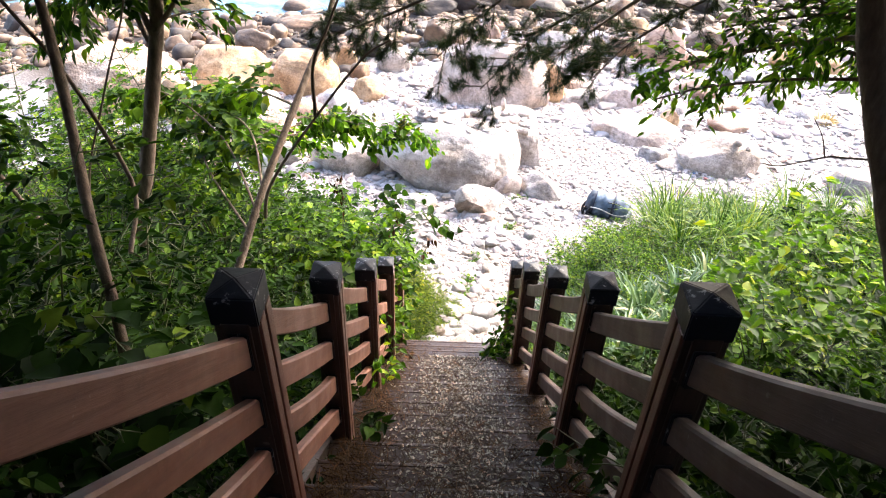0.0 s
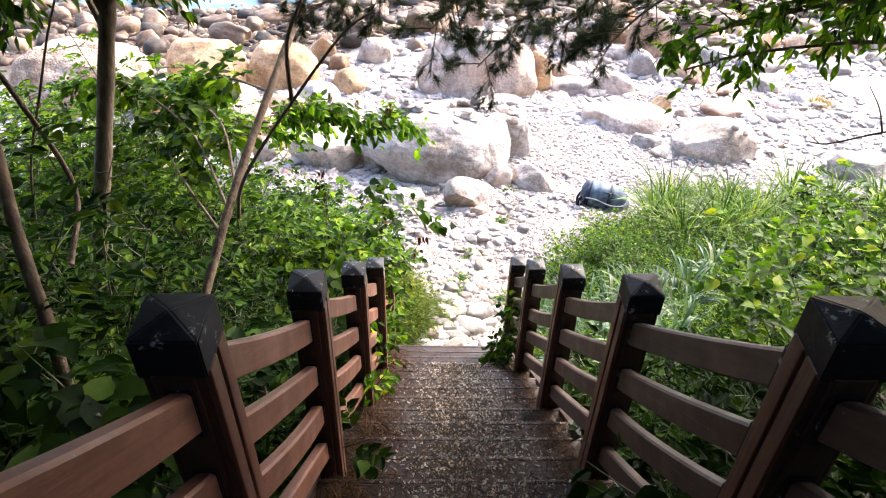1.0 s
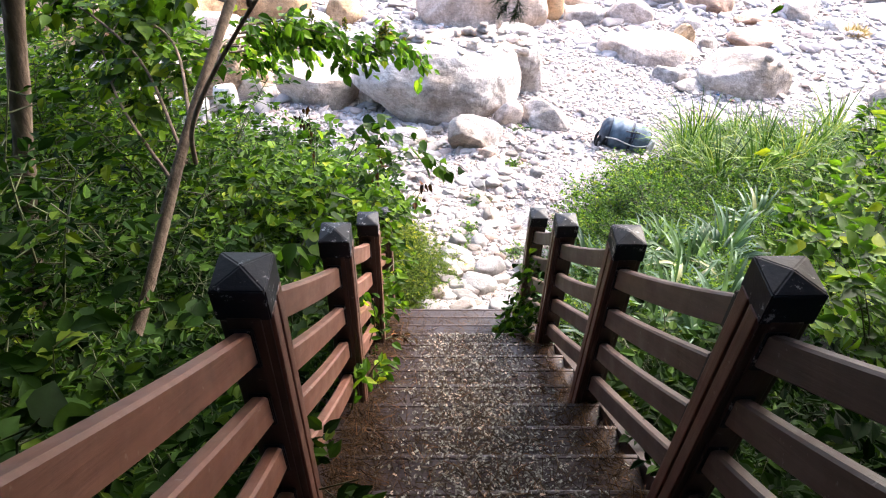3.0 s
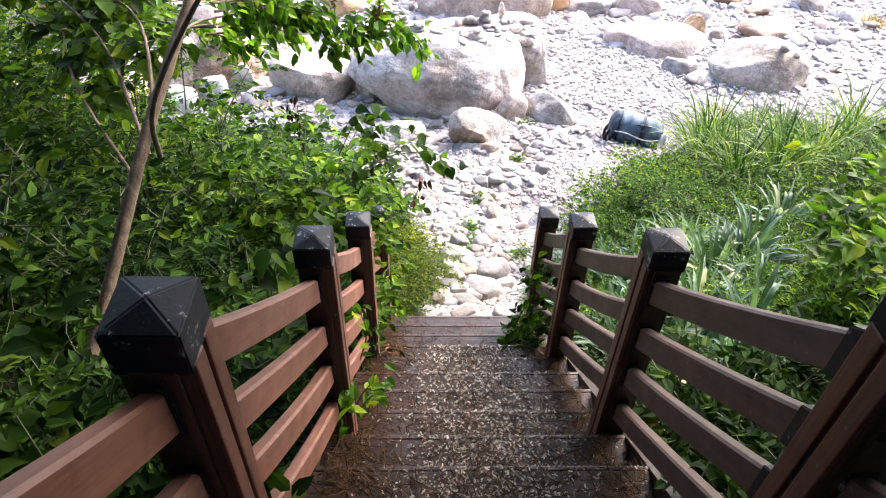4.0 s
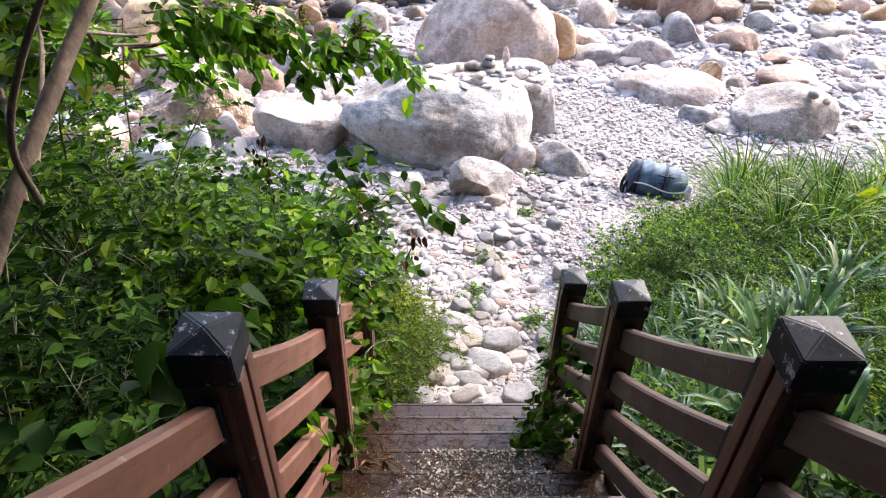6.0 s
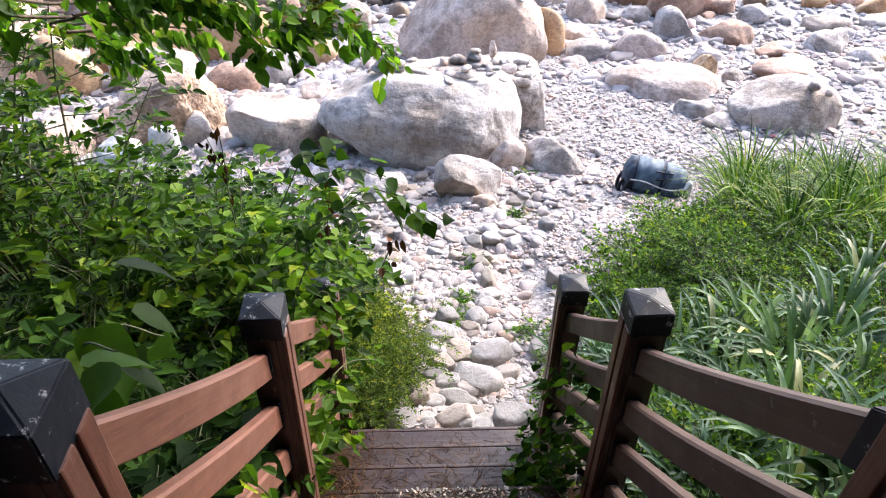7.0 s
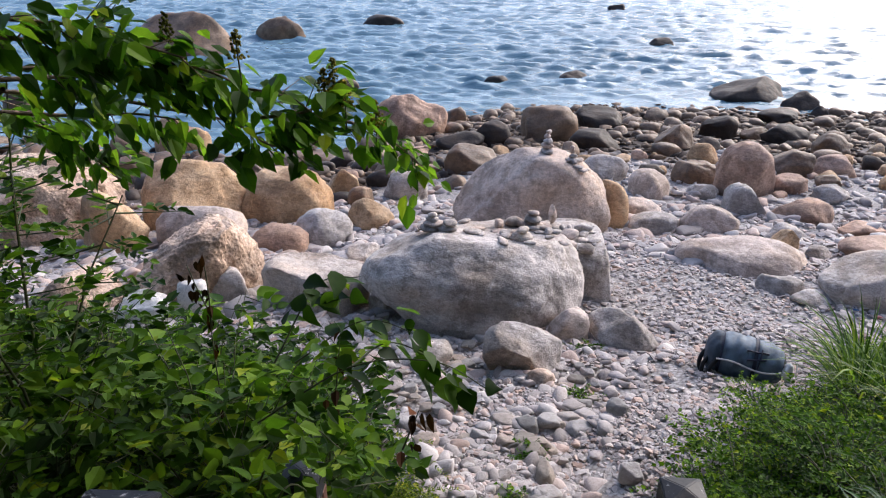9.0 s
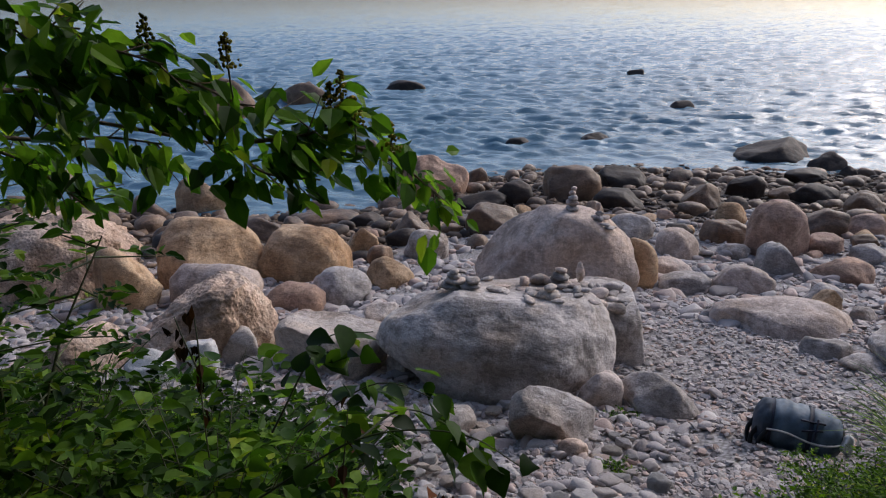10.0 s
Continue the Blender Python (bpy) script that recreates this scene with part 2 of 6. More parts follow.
# leaf tones carry light too: shade in "dark", sunlight in "fresh" and "bright"
LEAF = {
    "herb": leaf("herb leaves", (0.018, 0.045, 0.005), (0.045, 0.1, 0.008), (0.11, 0.2, 0.016), 0.5, 0.42),
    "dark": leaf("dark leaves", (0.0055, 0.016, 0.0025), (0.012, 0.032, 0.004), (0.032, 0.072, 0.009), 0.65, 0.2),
    "mid": leaf("green leaves", (0.009, 0.026, 0.004), (0.025, 0.062, 0.007), (0.07, 0.14, 0.013), 0.55, 0.3),
    "bright": leaf("fresh leaves", (0.032, 0.082, 0.007), (0.078, 0.175, 0.013), (0.18, 0.31, 0.025), 0.45, 0.5),
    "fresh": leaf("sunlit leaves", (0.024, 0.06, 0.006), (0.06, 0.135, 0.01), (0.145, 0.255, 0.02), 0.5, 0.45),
    "fine": leaf("feathery yellow green leaves", (0.055, 0.095, 0.011), (0.12, 0.175, 0.018), (0.23, 0.295, 0.035)),
    "grass": leaf("grass blades", (0.035, 0.085, 0.012), (0.085, 0.165, 0.02), (0.19, 0.28, 0.05), 0.4, 0.38),
    "strap": leaf("pale strap blades", (0.07, 0.13, 0.075), (0.15, 0.235, 0.16), (0.24, 0.34, 0.26), 0.35, 0.36),
    "needle": leaf("pine needles", (0.012, 0.026, 0.01), (0.025, 0.045, 0.016), (0.05, 0.07, 0.025), 0.45, 0.15),
    "bud": leaf("flower buds", (0.09, 0.085, 0.013), (0.18, 0.17, 0.025), (0.3, 0.28, 0.05), 0.6, 0.25),
    "withered": leaf("dead leaves on the stalk", (0.025, 0.012, 0.007), (0.055, 0.026, 0.014), (0.1, 0.05, 0.027), 0.7, 0.1),
    "dry": leaf("withered leaves", (0.055, 0.026, 0.014), (0.11, 0.055, 0.028), (0.19, 0.105, 0.055), 0.6, 0.15),
    # crumb tone is brightened to imitate reflections on the treads
    "flake": leaf("pale leaf crumbs", (0.06, 0.046, 0.038), (0.2, 0.175, 0.16), (0.5, 0.47, 0.44), 0.4, 0.1),
    "straw": leaf("dry straw", (0.3, 0.2, 0.09), (0.42, 0.3, 0.14), (0.5, 0.38, 0.2), 0.6, 0.2),
}


def bark_build(t, b):
    base = ramp(t, tex_noise(t, 1, 6, 0.7, (22, 22, 7)), [(0.3, (0.05, 0.034, 0.024)), (0.55, (0.14, 0.097, 0.066)), (0.75, (0.26, 0.19, 0.135))])
    t.links.new(base, b.inputs["Base Color"])
    b.inputs["Roughness"].default_value = 0.85
    bump(t, b, tex_noise(t, 1, 7, 0.7, (40, 40, 12)), 0.6, 0.02)


def stem_build(t, b):
    base = ramp(t, tex_noise(t, 14, 4, 0.6, world=True), [(0.35, (0.035, 0.04, 0.014)), (0.65, (0.08, 0.095, 0.03))])
    t.links.new(base, b.inputs["Base Color"])
    b.inputs["Roughness"].default_value = 0.7


BARK = material("bark", bark_build)
STEM = material("green brown stem", stem_build)


def water_build(t, b):
    deep = ramp(t, tex_noise(t, 0.12, 4, 0.6, (1, 2.5, 1), True), [(0.35, (0.085, 0.165, 0.215)), (0.65, (0.135, 0.23, 0.29))])
    t.links.new(deep, b.inputs["Base Color"])
    b.inputs["Roughness"].default_value = 0.07
    b.inputs["IOR"].default_value = 1.33
    small = mixed(t, 0.4, tex_noise(t, 2.2, 5, 0.65, (0.7, 1.4, 1), True), tex_noise(t, 7.0, 3, 0.6, (0.8, 1.3, 1), True))
    bump(t, b, small, 1.0, 0.05)


WATER = material("sea water", water_build)


def plain(name, colour, rough=0.6, metal=0.0, vary=0.25, scale=30):
    def build(t, b):
        lo = tuple(c * (1 - vary) for c in colour)
        base = ramp(t, tex_noise(t, scale, 5, 0.65), [(0.35, lo), (0.65, colour)])
        t.links.new(base, b.inputs["Base Color"])
        b.inputs["Roughness"].default_value = rough
        b.inputs["Metallic"].default_value = metal
        bump(t, b, tex_noise(t, scale * 3, 4, 0.6), 0.15, 0.005)
    return material(name, build)


NYLON = plain("grey blue nylon", (0.085, 0.135, 0.195), 0.62, vary=0.5, scale=9)
NAVY = plain("navy strap", (0.008, 0.014, 0.04), 0.7, vary=0.5)
LID = plain("slate blue nylon", (0.035, 0.055, 0.085), 0.65, vary=0.5, scale=14)
BLACK = plain("black fabric", (0.005, 0.005, 0.006), 0.8)
WHITE = plain("white webbing", (0.6, 0.6, 0.58), 0.7)
BUOY = plain("blue plastic", (0.05, 0.22, 0.5), 0.4)
RED = plain("red plastic", (0.55, 0.2, 0.16), 0.4)


# ---- mesh helpers ----
def mesh_from(name, verts, faces, mat, smooth=False):
    me = bpy.data.meshes.new(name)
    verts = np.asarray(verts, dtype=np.float32).reshape(-1, 3)
    faces = np.asarray(faces, dtype=np.int32)
    n = faces.shape[1]
    me.vertices.add(len(verts))
    me.vertices.foreach_set("co", verts.ravel())
    me.loops.add(faces.size)
    me.loops.foreach_set("vertex_index", faces.ravel())
    me.polygons.add(len(faces))
    me.polygons.foreach_set("loop_start", np.arange(0, faces.size, n, dtype=np.int32))
    me.polygons.foreach_set("use_smooth", np.full(len(faces), smooth))
    me.update(calc_edges=True)
    me.validate()
    if mat:
        me.materials.append(mat)
    return me


def thing(name, label, category, group="", kind="", at=(0, 0, 0)):
    ob = new(name)
    ob.empty_display_size = 0.1
    ob.location = at
    return tagged(ob, label, category, group, kind)


def put_mesh(name, me, parent=None, label="", kind=""):
    ob = new(name, me)
    ob.parent = parent
    return tagged(ob, label, "", "", kind)


def part(name, bm, mat, parent, label="", smooth=False, kind=""):
    me = bpy.data.meshes.new(name)
    bm.normal_update()
    bm.to_mesh(me)
    bm.free()
    me.materials.append(mat)
    if smooth:
        me.polygons.foreach_set("use_smooth", np.full(len(me.polygons), True))
    return put_mesh(name, me, parent, label, kind)


def box_bm(x0, x1, y0, y1, z0, z1, bevel=0.004):
    bm = bmesh.new()
    bmesh.ops.create_cube(bm, size=1)
    for v in bm.verts:
        v.co = Vector(((x0 + x1) / 2 + v.co.x * (x1 - x0), (y0 + y1) / 2 + v.co.y * (y1 - y0), (z0 + z1) / 2 + v.co.z * (z1 - z0)))
    if bevel:
        bmesh.ops.bevel(bm, geom=bm.edges[:], offset=bevel, segments=2, affect="EDGES", profile=0.6)
    return bm


def tube(pts, radii, n=6):
    """Verts and quads of a tube along points."""
    pts = np.asarray(pts, float)
    d = np.gradient(pts, axis=0)
    d /= np.linalg.norm(d, axis=1)[:, None] + 1e-9
    ref = np.array([0.31, 0.17, 0.93]) if abs(d[0, 2]) < 0.8 else np.array([0.93, 0.31, 0.17])
    u = np.cross(d, ref)
    u /= np.linalg.norm(u, axis=1)[:, None]
    w = np.cross(d, u)
    a = np.linspace(0, 2 * math.pi, n, endpoint=False)
    ring = u[:, None, :] * np.cos(a)[None, :, None] + w[:, None, :] * np.sin(a)[None, :, None]
    v = (pts[:, None, :] + ring * np.asarray(radii)[:, None, None]).reshape(-1, 3)
    k, m = np.meshgrid(np.arange(len(pts) - 1), np.arange(n), indexing="ij")
    k, m = k.ravel(), m.ravel()
    f = np.stack([k * n + m, k * n + (m + 1) % n, (k + 1) * n + (m + 1) % n, (k + 1) * n + m], 1)
    return v, f


def joined(pieces):
    vs, fs, base = [], [], 0
    for v, f in pieces:
        vs.append(v)
        fs.append(np.asarray(f) + base)
        base += len(v)
    return np.concatenate(vs), np.concatenate(fs)


def smooth_line(points, steps=6):
    """A Catmull-Rom line through a few points."""
    p = [np.array(q, float) for q in points]
    p = [2 * p[0] - p[1]] + p + [2 * p[-1] - p[-2]]
    out = []
    for k in range(1, len(p) - 2):
        for s in np.linspace(0, 1, steps, endpoint=False):
            a, b, c, d = p[k - 1], p[k], p[k + 1], p[k + 2]
            out.append(0.5 * (2 * b + (c - a) * s + (2 * a - 5 * b + 4 * c - d) * s ** 2 + (3 * b - a - 3 * c + d) * s ** 3))
    out.append(p[-2])
    return np.array(out)


# ---- the lie of the land ----
SEA = -4.2


def shore_y(x):
    return np.interp(np.asarray(x, float), [-60, -13, -8, -5, -3, -1, 4, 8, 13, 60], [24, 23, 22.3, 22.8, 24.8, 27, 29, 28.4, 28, 30])


def land(x, y):
    """Height of the ground."""
    x, y = np.asarray(x, float), np.asarray(y, float)
    z = np.interp(y, [-60, -12, 4.1, 5.2, 16], [43.0, 12.4, -0.74, -1.15, -2.99])
    ys = shore_y(x)
    z = np.where(y > 16, -2.99 - (y - 16) / (ys - 16) * (-2.99 - SEA), z)
    right = np.clip((x - 0.9) / 1.2, 0, 1) * np.clip((8.2 + 0.15 * (x - 3) - y) / 2.2, 0, 1) * np.clip((y - 1.5) / 3, 0, 1)
    left = np.clip((-0.7 - x) / 1.5, 0, 1) * np.clip((7.6 - y) / 2.5, 0, 1) * np.clip((y - 1.5) / 3, 0, 1)
    return z + 0.55 * right + 0.45 * left


def land_at(x, y):
    return float(land(x, y))


def axis(lo, a, b, step, hi):
    """Even steps from a to b, widening out to lo and hi."""
    mid = list(np.arange(a, b, step))
    out, s, v = [], step, a
    while v > lo:
        s *= 1.35
        v -= s
        out.append(max(v, lo))
    up, s, v = [], step, mid[-1]
    while v < hi:
        s *= 1.35
        v += s
        up.append(min(v, hi))
    return np.array(out[::-1] + mid + up)


def sheet(name, xs, ys, height, mat):
    gx, gy = np.meshgrid(xs, ys)
    v = np.stack([gx, gy, height(gx, gy)], -1).reshape(-1, 3)
    nx = len(xs)
    i, j = np.meshgrid(np.arange(len(ys) - 1), np.arange(nx - 1), indexing="ij")
    k = (i * nx + j).ravel()
    f = np.stack([k, k + 1, k + nx + 1, k + nx], 1)
    return mesh_from(name, v, f, mat, True)


def ground_height(x, y):
    rough = 0.05 * np.sin(3.1 * x + 1.3 * y) * np.sin(2.3 * y - 0.7 * x) + 0.03 * np.sin(7.3 * x - 2.2 * y) * np.sin(6.1 * y)
    return land(x, y) + rough * (np.asarray(y) > 4.2) - 0.1 * (np.abs(x - 0.05) < 0.9) * (np.asarray(y) < 4.2)


ground_me = sheet("ground", axis(-600, -22, 24, 0.3, 600), axis(-60, -4, 40, 0.25, 500), ground_height, GROUND)
co = np.empty(len(ground_me.vertices) * 3, np.float32)
ground_me.vertices.foreach_get("co", co)
gx, gy = co[0::3], co[1::3]
edge_l = np.interp(gy, [4.1, 5, 6, 7, 8.6, 9.4], [-0.1, -0.15, -0.35, -0.7, -2.4, -9])
edge_r = np.interp(gy, [4.1, 5.4, 7.2, 8.0, 9.2], [0.75, 1.22, 2.4, 3.5, 9])
bank = ((gx < edge_l) | (gx > edge_r) | (gy < 4.1)) & (gy < 9.3)
ground_me.attributes.new("bank", "FLOAT", "POINT").data.foreach_set("value", bank.astype(np.float32))
soaked_by = np.clip((gy - shore_y(gx) + 9.0 + 1.2 * np.sin(gx * 1.7)) / 3.0, 0, 1)
ground_me.attributes.new("wet", "FLOAT", "POINT").data.foreach_set("value", soaked_by.astype(np.float32))
ground = tagged(new("ground", ground_me), "pale pebble beach below a dark soil bank", "ground", "", "structure")


def sea_mesh():
    rows, y = [20.0], 20.0
    while y < 600:
        y *= 1.0045
        rows.append(y)
    while y < 4900:
        y *= 1.25
        rows.append(min(y, 4900))
    u = list(np.arange(-0.72, 0.72, 0.0042))
    step = 0.0042
    while u[-1] < 60:
        step *= 1.5
        u.append(u[-1] + step)
    step = 0.0042
    while u[0] > -60:
        step *= 1.5
        u.insert(0, u[0] - step)
    gu, gy = np.meshgrid(np.array(u), np.array(rows))
    gx = gu * gy
    grid = 0.0045 * gy
    g = np.random.default_rng(12)
    z = np.zeros_like(gx)
    for k in range(44):
        length = 0.4 * 1.05 ** k * g.uniform(0.9, 1.1)
        a = g.normal(0.0, 0.5)
        phase = g.uniform(0, 6.28) + 0.9 * np.sin(gx * 0.7 / length * g.uniform(0.3, 0.6) + g.uniform(0, 6)) + 0.7 * np.sin(gy * 0.4 / length + g.uniform(0, 6))
        slope = 0.066 if length < 1.6 else 0.014
        amp = slope * length / 6.28 * np.clip((length / (2.0 * grid)) - 0.6, 0, 1)
        s = np.sin(6.28 / length * (gx * math.sin(a) + gy * math.cos(a)) + phase)
        gust = 1 + 0.9 * np.sin(gx / length * g.uniform(0.9, 1.6) + g.uniform(0, 6) + np.sin(gy / length * 0.6)) * np.sin(gy / length * g.uniform(0.5, 0.9) + g.uniform(0, 6))
        z += amp * gust * (s + 0.75 * (1 - 2 * np.sqrt(np.abs((s - 1) / 2))))
    near = np.clip((gy - shore_y(gx) + 2) / 8, 0.25, 1)
    v = np.stack([gx, gy, SEA + z * near], -1).reshape(-1, 3)
    nx = len(u)
    i, j = np.meshgrid(np.arange(len(rows) - 1), np.arange(nx - 1), indexing="ij")
    k = (i * nx + j).ravel()
    return mesh_from("sea", v, np.stack([k, k + 1, k + nx + 1, k + nx], 1), WATER, True)


sea = tagged(new("sea", sea_mesh()), "blue grey rippled sea reaching the horizon", "sea", "", "structure")


# ---- stairs ----
GOING, RISE = 0.264, 0.211
STEP_Y, STEP_Z = 4.05, -0.39        # the lowest nosing
X0, X1 = -0.6, 0.68


def nosing(y):
    return STEP_Z + (STEP_Y - y) * RISE / GOING


stairs = thing("stairs", "dark brown wet plank stairs with needle litter", "stairs", "", "structure")
for n in range(0, 27):
    y, z = STEP_Y - n * GOING, STEP_Z + n * RISE
    if n == 0:
        tread = part("tread", box_bm(X0, X1, -GOING - 0.02, -0.016, -0.038, 0.0, 0.004), TREAD, stairs)
        nose = part("nosing", box_bm(X0, X1, -0.0145, 0.004, -0.038, 0.002, 0.004), EDGE, stairs, "worn paler nosing strip")
        riser = part("riser", box_bm(X0 + 0.01, X1 - 0.01, -0.055, -0.025, -RISE - 0.02, -0.039, 0.002), TREAD, stairs)
        tread.location = riser.location = nose.location = (0, y, z)
        low = part("riser", box_bm(X0 + 0.01, X1 - 0.01, -0.055, -0.025, -2.2 * RISE, -RISE - 0.022, 0.002), TREAD, stairs)
        low.location = (0, y, z)
    else:
        for first in (tread, riser, nose):
            o = put_mesh(first.name.split(".")[0], first.data, stairs)
            o.location = (0, y, z)
for x in (X0 - 0.022, X1 + 0.022):
    bm = bmesh.new()
    y0, y1 = STEP_Y, STEP_Y - 27 * GOING
    pts = [(y0, nosing(y0) + 0.0), (y1, nosing(y1) + 0.0), (y1, nosing(y1) - 0.42), (y0, nosing(y0) - 0.5)]
    a = [bm.verts.new((x - 0.02, *p)) for p in pts]
    b = [bm.verts.new((x + 0.02, *p)) for p in pts]
    bm.faces.new(a), bm.faces.new(b[::-1])
    for k in range(4):
        bm.faces.new((a[k], b[k], b[(k + 1) % 4], a[(k + 1) % 4])[::-1])
    part("stringer", bm, POST, stairs)


# ---- railings ----
APEX = 1.15          # the cap's point above the line of nosings
W = 0.057             # half a post


def post_thing(side, lean=0.0, group="railing posts"):
    """A post with its base at the nosing line: dark square core, battens on the stair side, pyramid cap."""
    p = thing("railing_post", "dark brown railing post with black pyramid cap", "post", group)
    part("core", box_bm(-W, W, -W, W, -0.3, APEX - 0.1, 0.006), POST, p)
    for k in (-1, 1):
        part("batten", box_bm(-side * W - 0.009, -side * W + 0.009, k * 0.029 - 0.022, k * 0.029 + 0.022, -0.25, APEX - 0.11, 0.004), STRIP, p, "reddish brown batten")
        part("batten", box_bm(-0.038, 0.038, k * W - 0.008, k * W + 0.008, -0.25, APEX - 0.11, 0.004), POST, p)
    bm = bmesh.new()
    c, h0, h1, h2 = 0.062, APEX - 0.12, APEX - 0.026, APEX - 0.008
    ring0 = [bm.verts.new((sx * c, sy * c, h0)) for sx, sy in ((-1, -1), (1, -1), (1, 1), (-1, 1))]
    ring1 = [bm.verts.new((sx * c, sy * c, h1)) for sx, sy in ((-1, -1), (1, -1), (1, 1), (-1, 1))]
    top = bm.verts.new((0, 0, h2))
    for k in range(4):
        bm.faces.new((ring0[k], ring0[(k + 1) % 4], ring1[(k + 1) % 4], ring1[k]))
        bm.faces.new((ring1[k], ring1[(k + 1) % 4], top))
    bm.faces.new(ring0[::-1])
    bmesh.ops.bevel(bm, geom=bm.edges[:], offset=0.0035, segments=2, affect="EDGES")
    part("cap", bm, CAP, p, "black coated metal pyramid cap")
    return p


RAIL_H = 0.118
RAIL_TOPS = (0.935, 0.69, 0.455, 0.21)      # at the lower post
RAIL_LIFT = 0.1                              # higher by this at the upper post


def rail_thing(y0, y1, side, sag, bow):
    """One rail along the slope from y0 to y1 (post centres), set at its post's base, with black end brackets."""
    r = thing("railing_rail", "reddish brown plastic wood railing rail in black brackets" if side < 0 else "weathered brown railing rail, darkened for shade, in black brackets", "rail", "railing rails")
    a, b = y0 + W + 0.004, y1 - W - 0.004
    n = 9
    bm = bmesh.new()
    rings = []
    for k in range(n):
        s = k / (n - 1)
        y = a + (b - a) * s
        z = -(y - y0) * RISE / GOING + RAIL_LIFT * (1 - s) - sag * 4 * s * (1 - s)
        x = bow * 4 * s * (1 - s)
        e, t2 = 0.008, 0.021
        prof = [(-t2, -RAIL_H + e), (-t2 + e, -RAIL_H), (t2 - e, -RAIL_H), (t2, -RAIL_H + e), (t2, -e), (t2 - e, 0), (-t2 + e, 0), (-t2, -e)]
        rings.append([bm.verts.new((x + px, y - y0, z + pz)) for px, pz in prof])
    for k in range(n - 1):
        for j in range(8):
            bm.faces.new((rings[k][j], rings[k][(j + 1) % 8], rings[k + 1][(j + 1) % 8], rings[k + 1][j]))
    bm.faces.new(rings[0][::-1]), bm.faces.new(rings[-1])
    part("bar", bm, RAIL if side < 0 else RAIL_SHADED, r)
    for y, long, up in ((a, 0.05, RAIL_LIFT), (b - 0.016, 0.016, 0)):
        bm = bmesh.new()
        for yy in (y, y + long):
            z = -(yy - y0) * RISE / GOING + up
            for px, pz in ((-0.027, -RAIL_H - 0.01), (0.027, -RAIL_H - 0.01), (0.027, 0.01), (-0.027, 0.01)):
                bm.verts.new((px, yy - y0, z + pz))
        v = list(bm.verts)
        bm.faces.new(v[0:4]), bm.faces.new(v[7:3:-1])
        for k in range(4):
            bm.faces.new((v[k], v[4 + k], v[4 + (k + 1) % 4], v[(k + 1) % 4]))
        bmesh.ops.bevel(bm, geom=bm.edges[:], offset=0.003, segments=2, affect="EDGES")
        part("bracket", bm, CAP, r, "black metal bracket")
    return r


LEFT_X, RIGHT_X = -0.54, 0.635
left_posts = [-3.09, -2.06, -1.03, 0.0, 1.01, 2.06, 3.08, 4.06]
LIFT = [0.05, 0.05, 0.045, 0.033, 0.02, 0.009, 0.0, 0.0]
SHIFT = {-1: [-0.02, -0.02, -0.02, -0.02, -0.03, -0.008, 0, 0], 1: [-0.015, -0.015, -0.015, -0.015, -0.008, 0, 0, 0]}
right_posts = [-3.11, -2.08, -1.05, -0.03, 0.99, 2.03, 3.06, 3.96]
for side, px, ys in ((-1, LEFT_X, left_posts), (1, RIGHT_X, right_posts)):
    proto = post_thing(side)
    dx = SHIFT[side]
    proto.matrix_basis = pose(px + dx[0], ys[0], nosing(ys[0]) + LIFT[0])
    for k, y in enumerate(ys[1:], 1):
        copy_thing(proto, pose(px + dx[k], y, nosing(y) + LIFT[k], random.uniform(-0.6, 0.6), random.uniform(-0.7, 0.7), random.uniform(-1.5, 1.5)))
    for k in range(len(ys) - 1):
        for top in RAIL_TOPS:
            r = rail_thing(ys[k], ys[k + 1], side, random.uniform(0.008, 0.02), random.uniform(-0.01, 0.01))
            r.matrix_basis = pose(px + dx[k], ys[k], nosing(ys[k]) + top + (LIFT[k] + LIFT[k + 1]) / 2, 0, 0, -math.degrees(math.atan2(dx[k + 1] - dx[k], ys[k + 1] - ys[k])))


# ---- boulders ----
def ico(level):
    bm = bmesh.new()
    bmesh.ops.create_icosphere(bm, subdivisions=level, radius=1.0)
    v = np.array([q.co[:] for q in bm.verts])
    f = np.array([[q.index for q in p.verts] for p in bm.faces])
    bm.free()
    return v, f


ICO = {k: ico(k) for k in (1, 2, 3, 4, 5, 6)}


def rock_shape(seed, level, facets=5, lump=0.22, fine=0.04, power=2.6, cuts=()):
    """A worn block: a rounded box with lumps, cut by a few blunt facets."""
    v, f = ICO[level]
    r = random.Random(seed)
    p = np.sign(v) * np.abs(v) ** (2.0 / power)
    p /= np.maximum(1e-6, (np.abs(p) ** power).sum(1) ** (1 / power))[:, None]
    for _ in range(facets):
        d = np.array([r.uniform(-1, 1), r.uniform(-1, 1), r.uniform(-0.5, 1)])
        d /= np.linalg.norm(d)
        over = p @ d - r.uniform(0.6, 0.9)
        p = p - np.clip(over, 0, None)[:, None] * d * 0.85
    for dx, dy, dz, far in cuts:
        d = np.array([dx, dy, dz])
        d = d / np.linalg.norm(d)
        p = p - np.clip(p @ d - far, 0, None)[:, None] * d * 0.93
    off = Vector((r.uniform(-50, 50), r.uniform(-50, 50), r.uniform(-50, 50)))
    out = []
    for q, s in zip(p, v):
        k = 1 + lump * noise.noise(Vector(s * 1.1) + off) + lump * 0.45 * noise.noise(Vector(s * 2.6) + off)
        if fine:
            k += fine * noise.noise(Vector(s * 6.5) + off) + fine * 0.5 * noise.noise(Vector(s * 14) + off)
        out.append(q * k)
    return np.array(out), f


PLACED = []         # x, y and reach of each boulder


